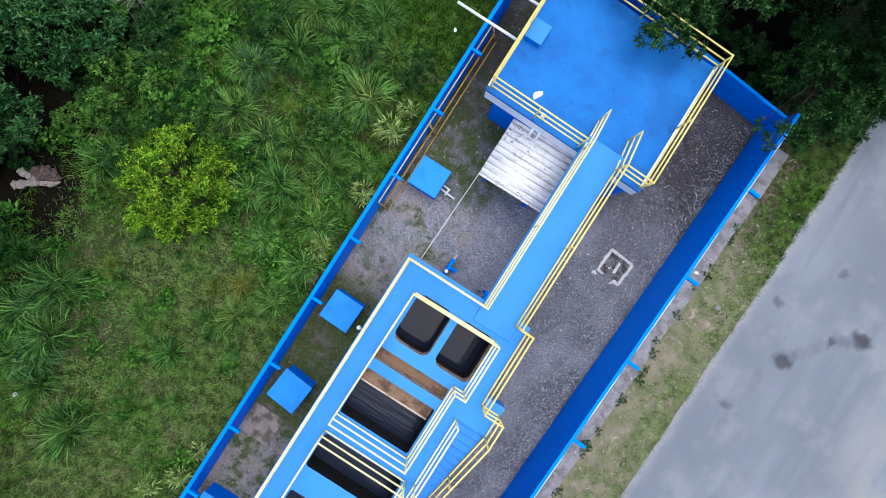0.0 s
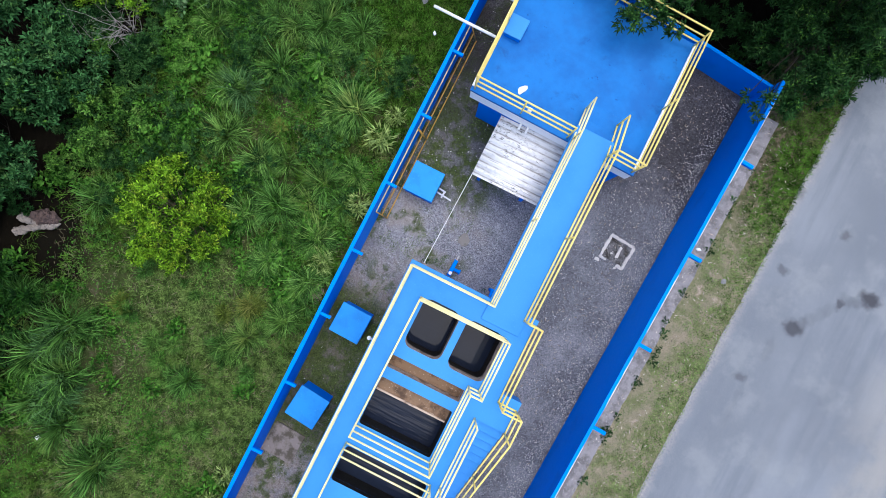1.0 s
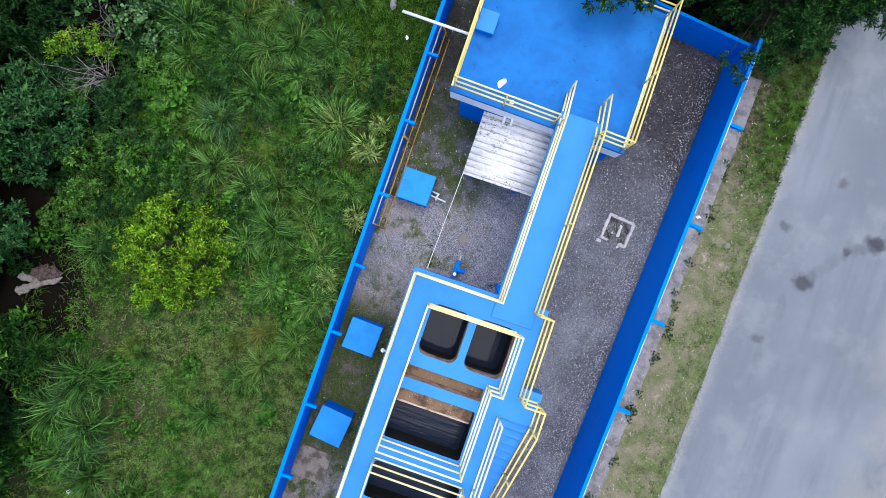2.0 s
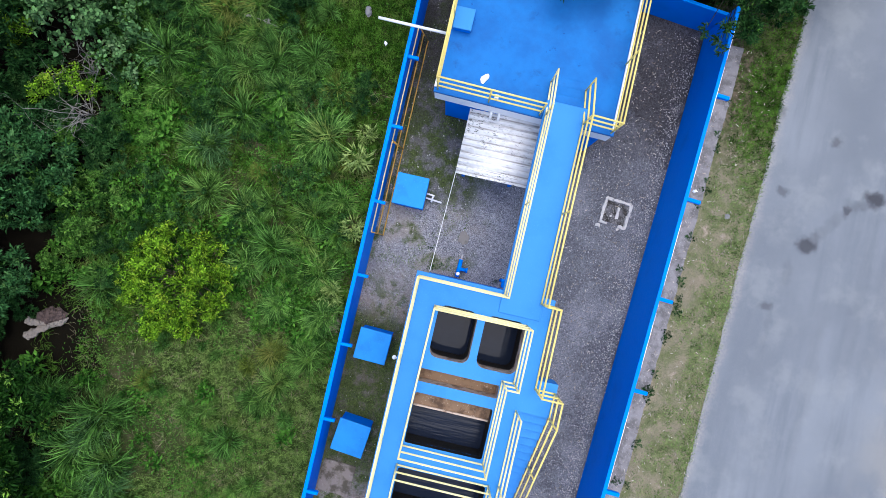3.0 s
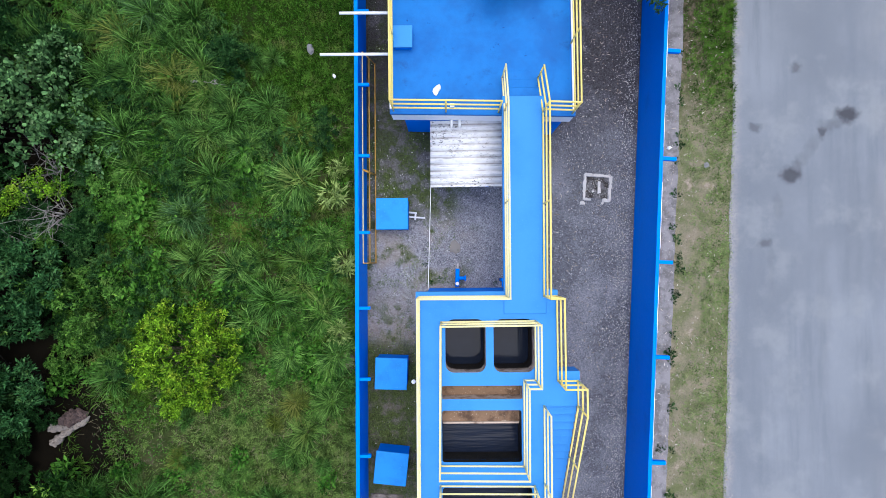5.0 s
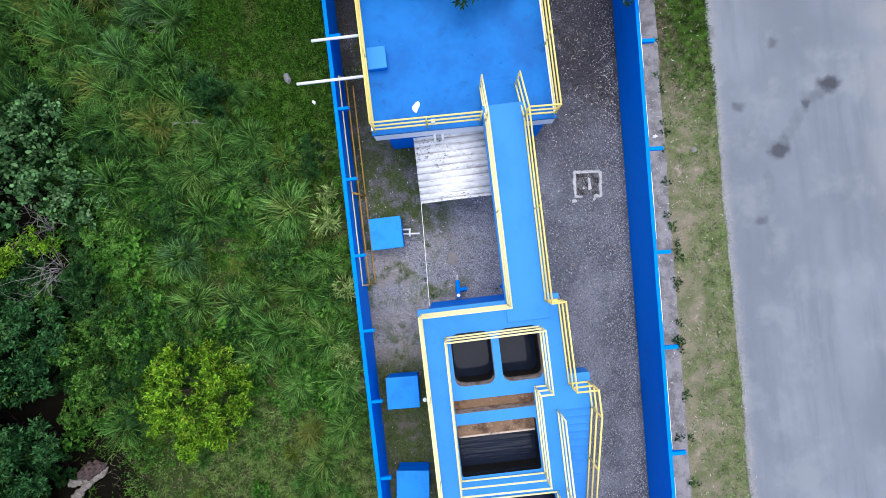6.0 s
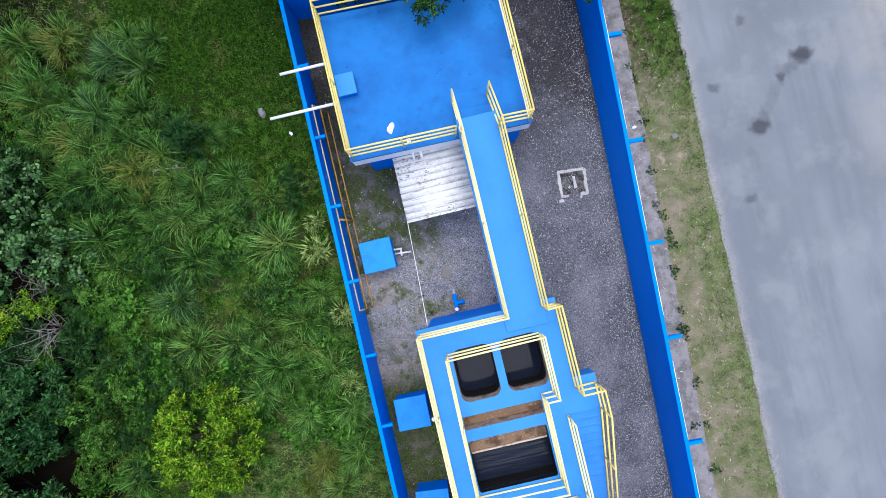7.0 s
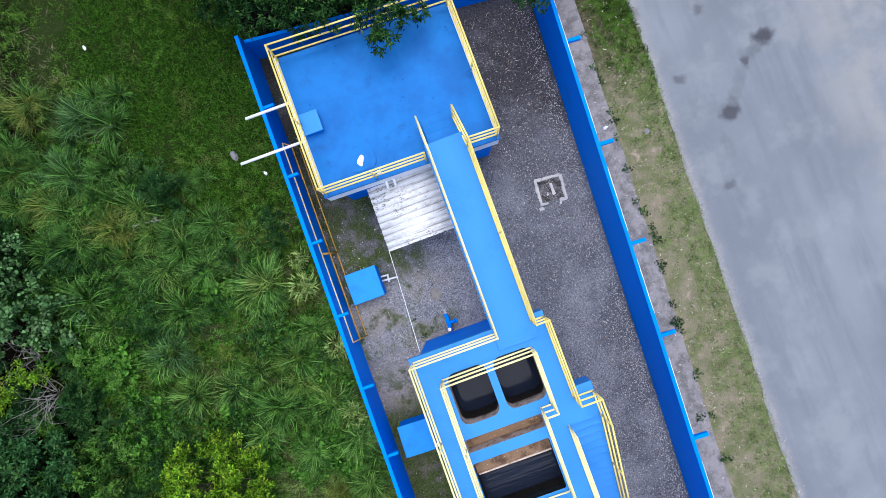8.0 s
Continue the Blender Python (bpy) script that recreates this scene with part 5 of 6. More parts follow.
def whorled_meshes(name, lobes, tips, length, width, old, young, r=0.03, trunk=None, fresh=0.3, per=15):
    """A crown of leaf whorls, older and darker within, with pale young whorls at the top."""
    lobes = np.array(lobes)
    pick = rng.choice(len(lobes), tips, p=lobes[:, 3] ** 2 / (lobes[:, 3] ** 2).sum())
    d = rng.normal(0, 1, (tips, 3))
    d[:, 2] = np.abs(d[:, 2]) * 0.9 - 0.15
    d /= np.linalg.norm(d, axis=1, keepdims=True)
    c = lobes[pick, :3] + d * (lobes[pick, 3] * rng.uniform(0.45, 1.1, tips))[:, None]
    c[:, 2] = np.maximum(c[:, 2], 0.1)
    ways = d + np.array([0, 0, 0.7])
    top = (d[:, 2] > 0.35) & (rng.uniform(0, 1, tips) < fresh)
    out = [("crown", mesh_np(name + "_crown", *rosettes(c, ways, per, length, width), old))]
    if top.any():
        out.append(("young_leaves", mesh_np(name + "_young_leaves", *rosettes(c[top] + np.array([0, 0, 0.08]), ways[top], 9, length * 0.7, width * 0.9, (0.3, 1.1)), young)))
    return out + [("stem", mesh_from(name + "_stem", stems([tuple(q) for q in lobes], c[::max(3, tips // 25)], r, trunk), DARK_BARK))]


TEAL = make_leaf("bluish_shrub_leaf", (0.004, 0.020, 0.005), (0.050, 0.145, 0.044), (0.09, 0.20, 0.065), 1.7, 0.45, (0.5, 0.68), 0.3)
GREYISH = make_leaf("greyish_shrub_leaf", (0.005, 0.022, 0.005), (0.115, 0.235, 0.080), (0.20, 0.29, 0.14), 1.7, 0.45, (0.55, 0.72), 0.3, single_leaf=0.8, together=0.4)
YOUNG = make_leaf("young_leaf", (0.06, 0.15, 0.015), (0.22, 0.39, 0.06), (0.30, 0.43, 0.09), 1.7, 0.4, (0.5, 0.68), 0.3)
MIDGREEN = make_leaf("mid_green_shrub_leaf", (0.007, 0.034, 0.005), (0.100, 0.228, 0.036), (0.16, 0.28, 0.06), 1.7, 0.45, (0.5, 0.68), 0.3)
SHRUBS = {"teal": [whorled_meshes("shrub", scattered_lobes(9, 0.95, 2.3, 0.36), 150, 0.17, 0.060, TEAL, SHRUB, 0.025), whorled_meshes("shrub", scattered_lobes(8, 0.9, 2.1, 0.38), 130, 0.16, 0.062, TEAL, MIDGREEN, 0.025)],
          "round": [shrub_meshes("shrub", scattered_lobes(10, 1.0, 2.0, 0.28), 105, 6, 0.14, 0.10, 0.08, GREYISH, 0.02, bark=DARK_BARK, shape=round_leaf_arrays, core=0.4)],
          "mid": [whorled_meshes("shrub", scattered_lobes(8, 0.8, 1.3, 0.30), 100, 0.16, 0.052, MIDGREEN, YOUNG, 0.02, None, 0.12), shrub_meshes("shrub", scattered_lobes(8, 0.85, 1.2, 0.32), 120, 18, 0.12, 0.042, 0.03, SHRUB, 0.02, bark=DARK_BARK, core=0.5)],
          "dark": [shrub_meshes("shrub", scattered_lobes(10, 1.05, 2.2, 0.30), 110, 20, 0.17, 0.055, 0.03, DARK_SHRUB, 0.02, bark=DARK_BARK, core=0.5), whorled_meshes("shrub", scattered_lobes(8, 0.9, 1.9, 0.34), 120, 0.17, 0.055, DARK_SHRUB, SHRUB, 0.02, None, 0.1)]}
SHRUB_LABEL = {"teal": "dense bluish-green leafy shrub at the meadow's edge", "round": "shrub with broad rounded grey-green leaves", "mid": "mid-green leafy shrub among the grass", "dark": "dense dark green broad-leaved shrub on the meadow"}
LITTLE = [shrub_meshes("small_shrub", scattered_lobes(6, 0.42, 0.55, 0.17), 48, 13, 0.075, 0.030, 0.022, m, 0.01, bark=DARK_BARK, core=0.5) for m in (DARK_SHRUB, SHRUB, WEED, MIDGREEN)]
bushes = [("teal", -12.0, -0.25, 1.0), ("teal", -12.9, -1.1, 1.15), ("teal", -13.6, -0.2, 1.3), ("teal", -13.5, -3.0, 1.1), ("teal", -12.3, -3.7, 0.9), ("teal", -14.6, -1.7, 1.4), ("dark", -13.6, -4.3, 1.1), ("dark", -15.2, -3.9, 1.5),
          ("mid", -11.0, -0.7, 0.85), ("mid", -10.4, 0.1, 0.7), ("mid", -9.7, -0.7, 0.7), ("mid", -9.2, 0.4, 0.55), ("mid", -10.7, -1.9, 0.75), ("mid", -8.8, -0.6, 0.5), ("mid", -11.4, -2.9, 0.6),
          ("round", -11.9, 5.4, 1.0), ("round", -11.0, 4.6, 0.95), ("round", -10.5, 3.8, 0.8), ("round", -12.4, 4.3, 1.0), ("round", -13.3, 5.2, 1.1), ("dark", -13.6, 3.6, 1.1), ("dark", -14.4, 2.2, 1.3), ("dark", -12.9, 6.6, 1.1), ("round", -11.4, 6.5, 0.8),
          ("dark", -14.6, 5.0, 1.4), ("dark", -15.6, 0.6, 1.6), ("dark", -15.3, -6.2, 1.5), ("dark", -13.9, 8.3, 1.2), ("mid", -10.1, 2.6, 0.7), ("mid", -10.8, 1.3, 0.7), ("mid", -9.5, 1.7, 0.55), ("mid", -9.2, 4.3, 0.55), ("dark", -10.0, 5.6, 0.6), ("mid", -8.4, 2.9, 0.45), ("dark", -9.9, -2.0, 0.5),
          ("dark", -6.15, 6.5, 0.75), ("dark", -6.6, 6.8, 0.5), ("mid", -5.25, 3.95, 0.5), ("mid", -5.6, 4.3, 0.4), ("mid", -6.2, 4.1, 0.42), ("dark", -3.3, 4.1, 0.45), ("dark", -3.2, 4.7, 0.4), ("mid", -4.1, 3.9, 0.35), ("mid", -7.3, 1.2, 0.4), ("dark", -9.6, -3.2, 0.45),
          ("mid", -8.3, -4.3, 0.4), ("dark", -8.9, -1.5, 0.45), ("dark", -13.1, -5.2, 0.9), ("dark", -14.5, -8.6, 1.5), ("dark", -16.5, -2.0, 1.7), ("dark", -16.0, 3.6, 1.6), ("teal", -12.7, 0.9, 0.75), ("mid", -11.9, 0.9, 0.6), ("mid", -10.8, 2.1, 0.55)]
for k, (sort, x, y, s) in enumerate(bushes):
    plant("shrub", SHRUB_LABEL[sort], "shrub", "meadow shrubs", SHRUBS[sort][k % len(SHRUBS[sort])], (x, y, -0.05), rng.uniform(0, 6.3), s, rng.uniform(1.05, 1.35) if x < -10.5 else 0.8)
low = 0
while low < 58:
    x, y = rng.uniform(-15.5, -10.6), rng.uniform(-11, 8)
    if any((x - a) ** 2 + (y - b) ** 2 < r * r for a, b, r in ((-11.6, 0.2, 0.3), (-12.5, -5.6, 0.5), (-11.2, -5.1, 1.0), (-11.5, 1.8, 0.35))):
        continue
    plant("shrub", "low dark green undergrowth at the meadow's edge", "shrub", "undergrowth", SHRUBS["dark"][low % 2], (x, y, -0.05), rng.uniform(0, 6.3), rng.uniform(0.45, 0.8), 0.7)
    low += 1
for x, y, s in ((-12.2, 1.5, 0.7), (-11.75, 1.2, 0.55), (-11.2, 1.45, 0.5), (-12.6, 1.9, 0.6)):
    plant("shrub", "low dark green undergrowth at the meadow's edge", "shrub", "undergrowth", SHRUBS["dark"][1], (x, y, -0.05), 2.0 * x, s, 0.45)
ROSETTE_LABEL = "dark tree with whorls of long leaves and pale young tips"
for x, y, n, reach, tall in ((-11.35, -7.6, 13, 1.85, 2.9), (-13.6, -6.9, 11, 1.7, 3.1), (-12.9, -9.9, 12, 1.9, 3.0), (-10.8, -10.3, 10, 1.3, 2.4)):
    lobes = [(a, b, max(z, 0.55 * tall), r) for a, b, z, r in scattered_lobes(n, reach, tall, 0.42)]
    plant("whorled_tree", ROSETTE_LABEL, "tree", "whorled trees", whorled_meshes("whorled_tree", lobes, 330, 0.26, 0.062, TREE_DEEP, YOUNG, 0.05, (0.05, 0.0, 0.9), 0.34), (x, y, 0), rng.uniform(0, 6.3), 1.0)

for k in range(24):
    y = rng.uniform(-9, 8)
    plant("weed", "small dark green weed at the apron's edge", "weed", "weeds along the apron", LITTLE[0], (apron_edge(y) + rng.normal(0.02, 0.10), y, 0.0), rng.uniform(0, 6.3), rng.uniform(0.22, 0.45), 0.35)
for x, y, s in ((2.75, -0.42, 0.30), (2.45, -0.50, 0.22), (2.15, -0.50, 0.16), (2.85, -0.15, 0.2), (0.35, -0.38, 0.2), (0.05, -0.50, 0.25), (-0.1, 0.1, 0.2)):
    plant("weed", "small dark green weed at the basin wall's foot", "weed", "weeds by the basins", LITTLE[0], (x, y, 0.0), 3.0 * x, s, 0.4)

spread = 0
while spread < 130:
    x, y = (rng.uniform(-11.0, -2.9), rng.uniform(-5.0, 9.0)) if spread % 2 else (rng.uniform(-10.8, -5.5), rng.uniform(-1.5, 5.0))
    if noise.noise((x * 0.5, y * 0.5, 29)) < rng.uniform(-0.15, 0.35) or (x + 7.5) ** 2 + (y + 2.6) ** 2 < 3.2 or (x + 11.2) ** 2 + (y + 5.2) ** 2 < 2.2 or (x > -6 and y > 6) or (y < -3.4 and x > -9):
        continue
    plant("shrub", "small leafy green bush among the long grass", "shrub", "small bushes in the grass", LITTLE[spread % 4], (x, y, -0.03), rng.uniform(0, 6.3), rng.uniform(0.6, 1.2))
    spread += 1


def dome_lobes(n, reach, tall, rad):
    """Lobes that fill a dome, uneven in height."""
    out = []
    for k in range(n):
        a, d = 2.4 * k + rng.uniform(-0.3, 0.3), reach * math.sqrt((k + 0.5) / n)
        out.append((d * math.cos(a), d * math.sin(a), max(0.3, tall * math.sqrt(1 - (d / reach / 1.08) ** 2) * rng.uniform(0.4, 1.0)), rad * rng.uniform(0.6, 1.25)))
    return out


lime = shrub_meshes("lime_bush", dome_lobes(58, 1.60, 2.3, 0.29), 940, 15, 0.125, 0.046, 0.035, LIME, 0.04, core=0.4)
plant("lime_green_bush", "rounded yellow-green leafy bush standing in the grass", "bush", "", lime, (-7.45, -2.65, 0), 0.6, 1.02)
plant("lime_green_bush", "small yellow-green leafy bush among dead twigs", "bush", "", shrub_meshes("lime_bush", [(-1.0, -0.45, 0.9, 0.26), (-0.65, -0.2, 1.1, 0.26), (-0.3, 0.05, 1.2, 0.30), (0.05, 0.2, 1.2, 0.22), (0.35, 0.0, 1.1, 0.25), (0.65, 0.0, 1.0, 0.25), (0.15, 0.5, 1.0, 0.16)], 190, 8, 0.085, 0.045, 0.05, LIME, 0.02), (-11.95, 2.45, 0), 0.0, 1.0)
plant("lime_green_bush", "yellow-green leafy bush at the meadow's edge", "bush", "", shrub_meshes("lime_bush", dome_lobes(9, 0.75, 1.6, 0.26), 150, 9, 0.10, 0.045, 0.05, LIME, 0.03), (-14.0, 3.9, 0.3), 0.4, 1.0)

# dead twigs
def dead_bush(stems_out, reach):
    """Bare branches that fan out from a short stem and fork."""
    bm = bmesh.new()
    add_tube(bm, (0, 0, -0.1), (0.02, 0.03, 0.75), 0.025, 0.014, 7)

    def grow(o, w, ln, r, left):
        for _ in range(3):
            e = o + w * (ln / 3)
            add_tube(bm, o, e, r, r * 0.82, 5)
            r, o = r * 0.82, e
            w = (w + Vector(rng.normal(0, 0.34, 3)) + Vector((0, 0, -0.03))).normalized()
            if left and rng.uniform() < 0.85:
                grow(o, (w + Vector(rng.normal(0, 0.55, 3))).normalized(), ln * rng.uniform(0.4, 0.7), r * 0.7, left - 1)

    for k in range(stems_out):
        a = 2.4 * k + rng.uniform(-0.3, 0.3)
        o = Vector((rng.normal(0, 0.26), rng.normal(0, 0.26), rng.uniform(0.3, 0.75)))
        add_tube(bm, (0.01, 0.01, 0.1), o, 0.007, 0.006, 5)
        grow(o, Vector((math.cos(a), math.sin(a), rng.uniform(0.25, 1.1))).normalized(), reach * rng.uniform(0.4, 1.2), 0.0075, 2)
    return bm


dead = single("dead_bush", dead_bush(16, 1.3), TWIG, "leafless grey dead bush with fanning forked twigs", "bush")
dead.location, dead.scale = (-11.45, 1.75, 0.25), (1, 1, 0.9)
thin = single("dead_bush", dead_bush(10, 1.2), TWIG, "leafless grey dead bush half hidden by leaves", "bush")
thin.location = (-11.75, 3.1, 0.2)
twig_heap = tagged(new("dead_bush", dead.data), "small grey-brown dead bush among the tussocks", "bush")
twig_heap.location, twig_heap.scale = (-7.33, 9.3, -0.1), (0.5, 0.5, 0.5)

bm = bmesh.new()
for _ in range(5):
    o = Vector((rng.uniform(0.25, 0.45), rng.normal(0, 0.03), rng.uniform(0.38, 0.46)))
    w = Vector((rng.normal(0, 1), rng.normal(0, 1), rng.uniform(-0.2, 0.3))).normalized()
    add_tube(bm, o, o + w * rng.uniform(0.08, 0.2), 0.012, 0.005, 5)
add_tube(bm, (-0.35, 0.02, 0.42), (-0.10, 0.03, 0.43), 0.045, 0.035, 8)
add_tube(bm, (-0.1, 0.03, 0.43), (0.75, -0.12, 0.46), 0.012, 0.006, 6)
add_tube(bm, (0.40, -0.03, -0.1), (0.42, 0.0, 0.46), 0.022, 0.02, 6)
single("dead_branch", bm, TWIG, "bleached dead branch lying on long grass", "branch").location = (-7.1, 5.91, 0)

# cut stump
def gnarled(bm, pts, radii, seed, segs=26, per=12):
    """A knotty limb swept along points, closed at both ends."""
    rings = []
    for k in range((len(pts) - 1) * per + 1):
        i, f = min(k // per, len(pts) - 2), k / per - min(k // per, len(pts) - 2)
        p, r = Vector(pts[i]).lerp(Vector(pts[i + 1]), f), radii[i] + (radii[i + 1] - radii[i]) * f
        q = (Vector(pts[i + 1]) - Vector(pts[i])).to_track_quat("Z", "Y")
        ring = []
        for s in range(segs):
            d = q @ Vector((math.cos(2 * math.pi * s / segs), math.sin(2 * math.pi * s / segs), 0))
            m = p + d * r
            k2 = 1 + 0.5 * noise.noise(m * 4.5 + Vector((seed, 0, 0))) + 0.45 * noise.noise(m * 10 + Vector((0, seed, 0))) + 0.2 * noise.noise(m * 26 + Vector((0, 0, seed)))
            ring.append(bm.verts.new(p + d * r * k2))
        rings.append(ring)
    for a, b in zip(rings, rings[1:]):
        for s in range(segs):
            bm.faces.new((a[s], a[(s + 1) % segs], b[(s + 1) % segs], b[s]))
    bm.faces.new(rings[0][::-1])
    bm.faces.new(rings[-1])


stump = thing("tree_stump", "weathered grey-brown twisted stump lying on bare earth", "stump", at=(-11.45, -4.95, -0.02))
stump.rotation_euler = (0, 0, radians(33))
bm = bmesh.new()
gnarled(bm, [(-0.78, -0.24, 0.20), (-0.70, -0.22, 0.21), (-0.35, -0.14, 0.19), (0.05, -0.13, 0.16), (0.42, -0.16, 0.12), (0.62, -0.10, 0.06)], [0.05, 0.15, 0.12, 0.11, 0.09, 0.03], 3)
part("limb", bm, DEAD, stump, "bleached lower limb")
bm = bmesh.new()
gnarled(bm, [(-0.56, 0.26, 0.26), (-0.48, 0.22, 0.27), (-0.22, 0.06, 0.23), (0.02, -0.06, 0.16)], [0.04, 0.13, 0.11, 0.07], 5)
part("limb", bm, DEAD, stump, "knotty upper limb")
bm = bmesh.new()
gnarled(bm, [(-0.16, 0.18, 0.10), (-0.06, 0.18, 0.16), (0.22, 0.14, 0.17), (0.50, 0.06, 0.12), (0.66, 0.02, 0.06)], [0.05, 0.20, 0.22, 0.16, 0.03], 7)
part("root_lump", bm, DARK_WOOD, stump, "dark rotten root lump")

# ---- trees behind the north wall ----


def tree(x, y, n, reach, tall, rad, clumps, trunk, extra, label):
    lobes = scattered_lobes(n, reach, tall, rad)
    lobes = [(a, b, max(z, 0.45 * tall), r) for a, b, z, r in lobes] + [(0.1, 0.0, 0.95 * tall, rad * 1.2), (0.4, -0.5, 0.8 * tall, rad)] + extra
    meshes = whorled_meshes("tree", lobes, int(clumps * 1.6), 0.155, 0.040, TREE, MIDGREEN, 0.05, trunk, 0.45, 22)
    return plant("tree", label, "tree", "trees behind the wall", meshes, (x, y, 0), 0.0, 1.0)


TREE_LABEL = "dark green broad-leaved tree overhanging the blue wall"
tree(0.6, 11.0, 12, 2.2, 4.9, 0.62, 420, (0, -0.1, 2.2), [(0.32, -2.6, 4.4, 0.34), (0.26, -3.1, 4.35, 0.28), (1.44, -3.1, 4.45, 0.42), (0.97, -3.45, 4.4, 0.28), (1.4, -3.85, 4.4, 0.32), (0.2, -2.0, 4.2, 0.5), (-1.46, -2.2, 4.3, 0.4), (-0.6, -2.3, 4.3, 0.4), (1.0, -2.2, 4.3, 0.5)], TREE_LABEL)
tree(4.0, 11.8, 13, 2.2, 6.2, 0.62, 430, (0.1, 0, 2.4), [(-1.1, -2.6, 4.5, 0.45), (-0.4, -2.4, 4.3, 0.5), (-1.1, -2.55, 2.9, 0.45), (-1.0, -3.7, 4.45, 0.28), (-1.45, -4.25, 4.4, 0.26), (-0.9, -4.3, 4.4, 0.24), (-1.2, -3.2, 4.4, 0.3), (-1.9, -2.5, 2.9, 0.45), (-2.7, -2.4, 3.0, 0.45)], TREE_LABEL)
tree(7.4, 10.7, 12, 2.0, 4.6, 0.60, 430, (0, 0.2, 2.0), [(-0.6, -2.9, 3.3, 0.26), (-0.5, -2.4, 3.2, 0.38), (0.3, -1.7, 3.0, 0.45), (-1.6, -3.35, 3.4, 0.20), (-1.15, -3.68, 3.4, 0.24), (-0.5, -3.2, 3.4, 0.26), (-1.0, -3.25, 3.4, 0.18)], TREE_LABEL)
tree(9.5, 12.6, 11, 2.1, 4.2, 0.62, 380, (0, 0, 1.9), [(-0.6, -2.2, 2.6, 0.6), (0.5, -2.0, 2.4, 0.5)], TREE_LABEL)
tree(-1.5, 12.2, 10, 1.7, 4.4, 0.58, 330, (0, -0.1, 2.0), [(0.2, -2.0, 3.3, 0.5), (1.2, -2.3, 3.9, 0.5)], TREE_LABEL)
tree(6.0, 14.2, 14, 2.5, 7.4, 0.70, 460, (0, 0, 2.6), [], TREE_LABEL)
tree(2.0, 14.6, 14, 2.5, 7.4, 0.70, 440, (0, 0, 2.6), [], TREE_LABEL)
tree(9.3, 15.6, 11, 2.2, 4.8, 0.64, 320, (0, 0, 2.2), [], TREE_LABEL)
# tall trees outside the view, added to shade the north of yard and roof
TALL = whorled_meshes("tree", [(a, b, max(z, 6.0), r) for a, b, z, r in scattered_lobes(16, 2.6, 10.5, 1.15)] + [(0, 0, 10.2, 1.2)], 620, 0.42, 0.13, TREE, SHRUB, 0.12, (0.1, 0, 4.0), 0.3)
for k, (x, y) in enumerate(((-0.2, 13.2), (2.3, 12.9), (4.9, 13.0), (7.4, 14.0), (0.8, 17.0), (4.0, 17.2), (7.8, 17.4))):
    plant("tree", "tall dark green tree out of view, added to shade the yard", "tree", "tall trees of the wood", TALL, (x, y, 0), 1.9 * k, 0.95 + 0.03 * (k % 3))
for k, (x, y, s) in enumerate(((8.2, 9.4, 0.9), (8.6, 10.6, 0.9), (5.2, 10.2, 1.0), (3.6, 10.4, 0.9), (6.6, 9.9, 0.8), (7.6, 11.6, 1.2), (9.1, 11.7, 1.0), (1.6, 10.6, 1.0), (-0.8, 10.7, 0.9), (8.6, 13.4, 1.2))):
    plant("shrub", "low dark green shrub under the trees", "shrub", "shrubs under the trees", SHRUBS["dark"][k % 2], (x, y, -0.05), 1.3 * k, s * 0.8)

# ---- loose pebbles and fallen leaves ----


def pebbles(n):
    """Small light stones on the gravel, thickest at the foot of the east wall."""
    k = n // 3
    y = rng.uniform(-12, 8.6, n)
    x = np.concatenate([rng.uniform(-1.85, 6.4, n - k), 6.40 + 0.05 * y[n - k:] - np.abs(rng.normal(0, 0.28, k))])
    keep = ~((x > -0.25) & (x < 4.05) & (y < -0.5)) & ~((x > -0.8) & (x < 4.0) & (y > 4.4)) & (x < 6.42 + 0.05 * y) & ~((x < 0.2) & (y < -1.2) & (rng.uniform(0, 1, n) < 0.85)) & ~((x < -0.6) & (y > 3) & (rng.uniform(0, 1, n) < 0.6))
    x, y = x[keep], y[keep]
    n = len(x)
    s = rng.uniform(0.006, 0.015, n)[:, None] * np.where((x < 2) & (rng.uniform(0, 1, n) < 0.2), 1.7, 1.0)[:, None]
    o = np.stack([x, y, np.full(n, 0.006)], 1)
    sh = np.array([[1, 0, 0], [-1, 0, 0], [0, 1, 0], [0, -1, 0], [0, 0, 0.8]])
    a = rng.uniform(0, 6.3, n)
    ca, sa = np.cos(a)[:, None], np.sin(a)[:, None]
    st = rng.uniform(0.7, 1.9, n)[:, None]
    vx, vy = sh[None, :, 0] * st, sh[None, :, 1]
    v = np.stack([vx * ca - vy * sa, vx * sa + vy * ca, np.repeat(sh[None, :, 2], n, 0)], 2) * s[:, :, None] + o[:, None, :]
    i = np.arange(n)[:, None] * 5
    return v.reshape(-1, 3), np.zeros((0, 4), int), np.concatenate([i + np.array([t]) for t in ((0, 2, 4), (2, 1, 4), (1, 3, 4), (3, 0, 4))])


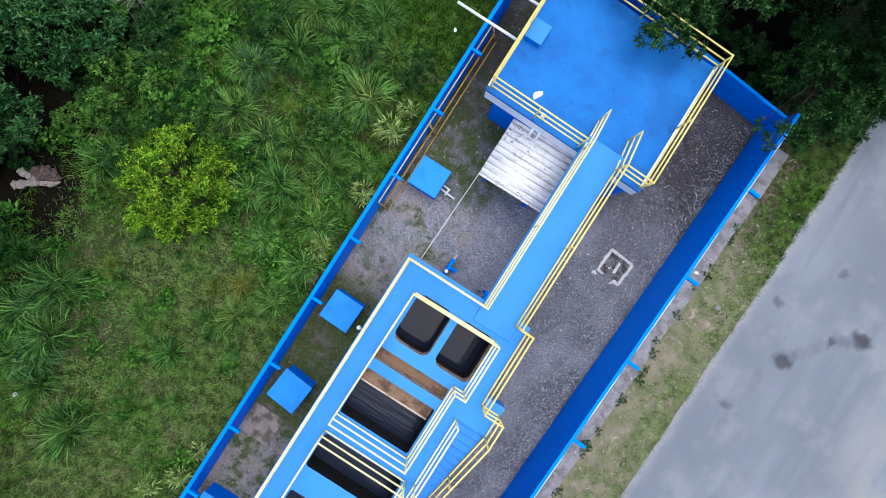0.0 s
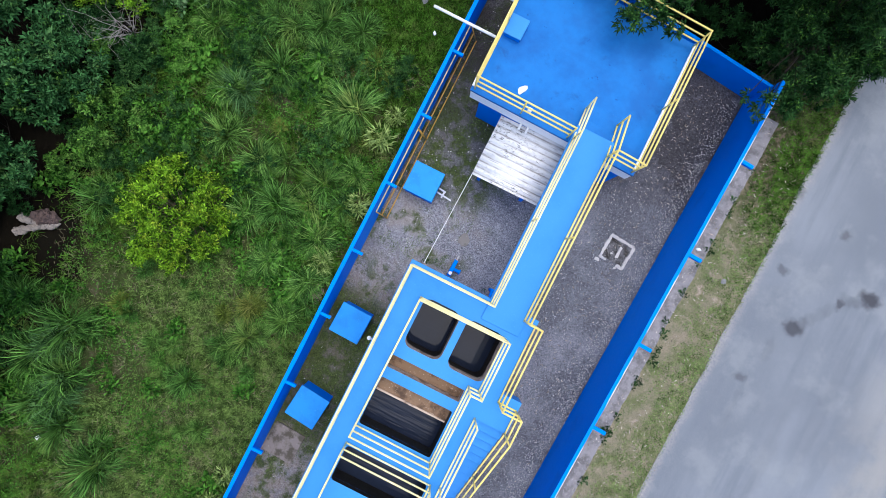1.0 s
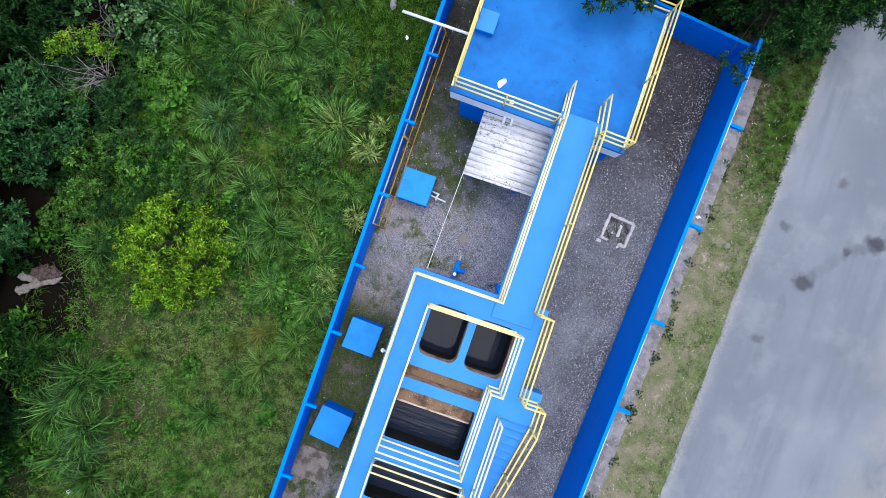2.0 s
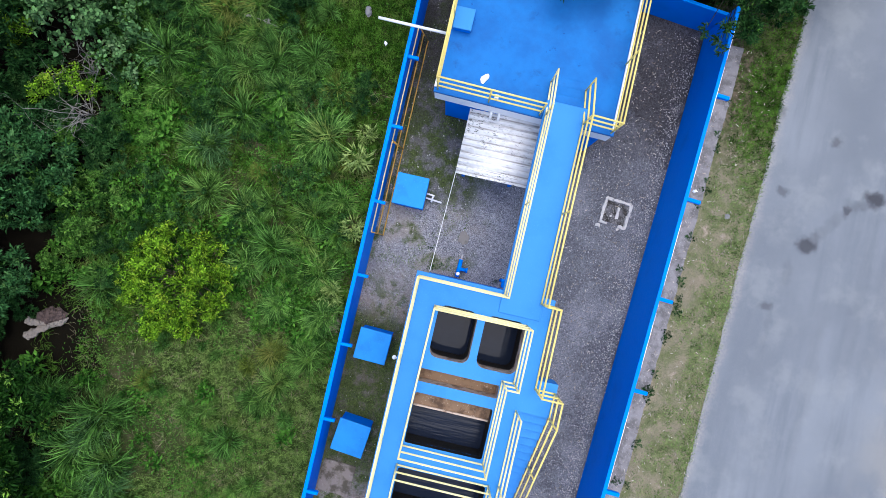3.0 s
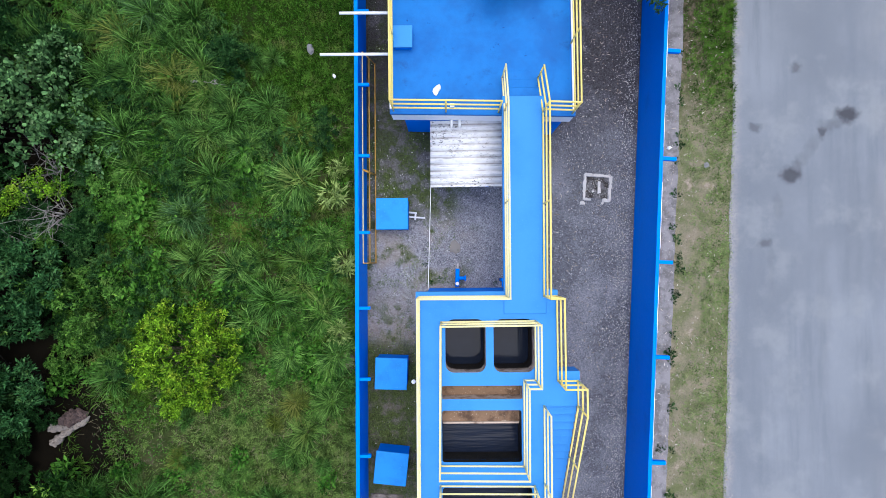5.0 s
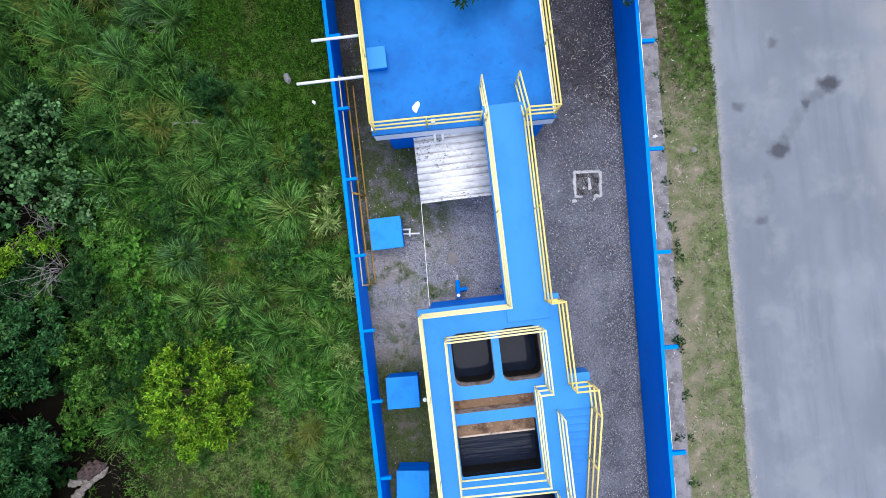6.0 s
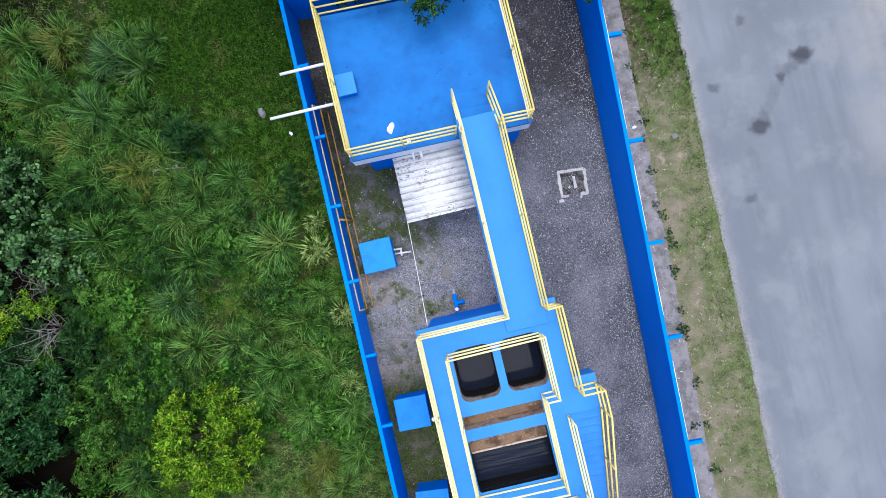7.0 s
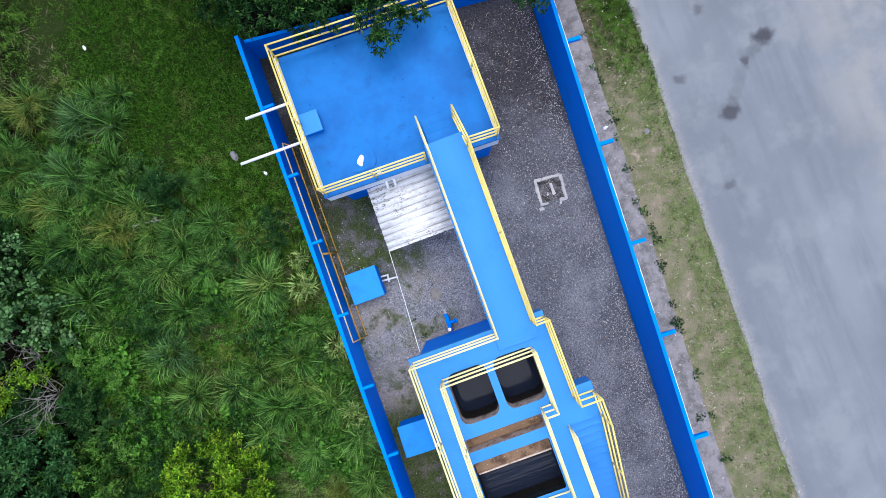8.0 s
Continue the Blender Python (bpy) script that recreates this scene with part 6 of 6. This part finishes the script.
def foot_stones(n):
    """Pale stones raked up along the foot of the east wall, thickest to the south."""
    y = -12 + 20 * rng.uniform(0, 1, n) ** 1.6
    d = np.abs(rng.normal(0, 0.24, n))
    x = 6.52 + 0.05 * y - d
    s = 0.007 + 0.020 * rng.uniform(0, 1, n)[:, None] ** 2
    o = np.stack([x, y, np.maximum(0.008, 0.06 - 0.5 * d) * rng.uniform(0, 1, n)], 1)
    sh = np.array([[1, 0, 0], [-0.8, 0.2, 0], [0, 0.9, 0.1], [0.1, -1, 0], [0, 0, 0.8]])
    a = rng.uniform(0, 6.3, n)
    ca, sa = np.cos(a)[:, None], np.sin(a)[:, None]
    v = np.stack([sh[None, :, 0] * ca - sh[None, :, 1] * sa, sh[None, :, 0] * sa + sh[None, :, 1] * ca, np.repeat(sh[None, :, 2], n, 0)], 2) * s[:, :, None] + o[:, None, :]
    i = np.arange(n)[:, None] * 5
    return v.reshape(-1, 3), np.zeros((0, 4), int), np.concatenate([i + np.array([t]) for t in ((0, 2, 4), (2, 1, 4), (1, 3, 4), (3, 0, 4))])


tagged(new("wall_foot_stones", mesh_np("wall_foot_stones", *foot_stones(1900), STONE)), "pale grey stones banked along the wall's foot", "stones", kind="stuff")
tagged(new("pebbles", mesh_np("pebbles", *pebbles(9000), STONE)), "small pale pebbles strewn over dark gravel", "pebbles", kind="stuff")
LITTER = make_leaf("fallen_leaf", (0.16, 0.13, 0.10), (0.46, 0.42, 0.37), (0.34, 0.22, 0.14), 0.6, 0.7)


def litter(n):
    y = rng.uniform(-11, 8.6, n)
    x = np.where(rng.uniform(0, 1, n) < 0.62, rng.uniform(4.1, 6.6, n), rng.uniform(7.2, 9.6, n))
    keep = ((y > rng.uniform(-14, 9, n)) | (x > 7)) & ((x < 6.42 + 0.05 * y) | (x > 7))
    x, y = x[keep], y[keep]
    n = len(x)
    a = rng.uniform(0, 6.3, n)
    return leaf_arrays(np.stack([x, y, np.where(x > 7, 0.05, 0.02)], 1), np.stack([np.cos(a), np.sin(a), np.zeros(n)], 1), rng.uniform(0.04, 0.15, n), rng.uniform(0.012, 0.030, n), 3.0)


tagged(new("fallen_leaves", mesh_np("fallen_leaves", *litter(1900), LITTER)), "pale dry fallen leaves on gravel and verge", "leaves", kind="stuff")
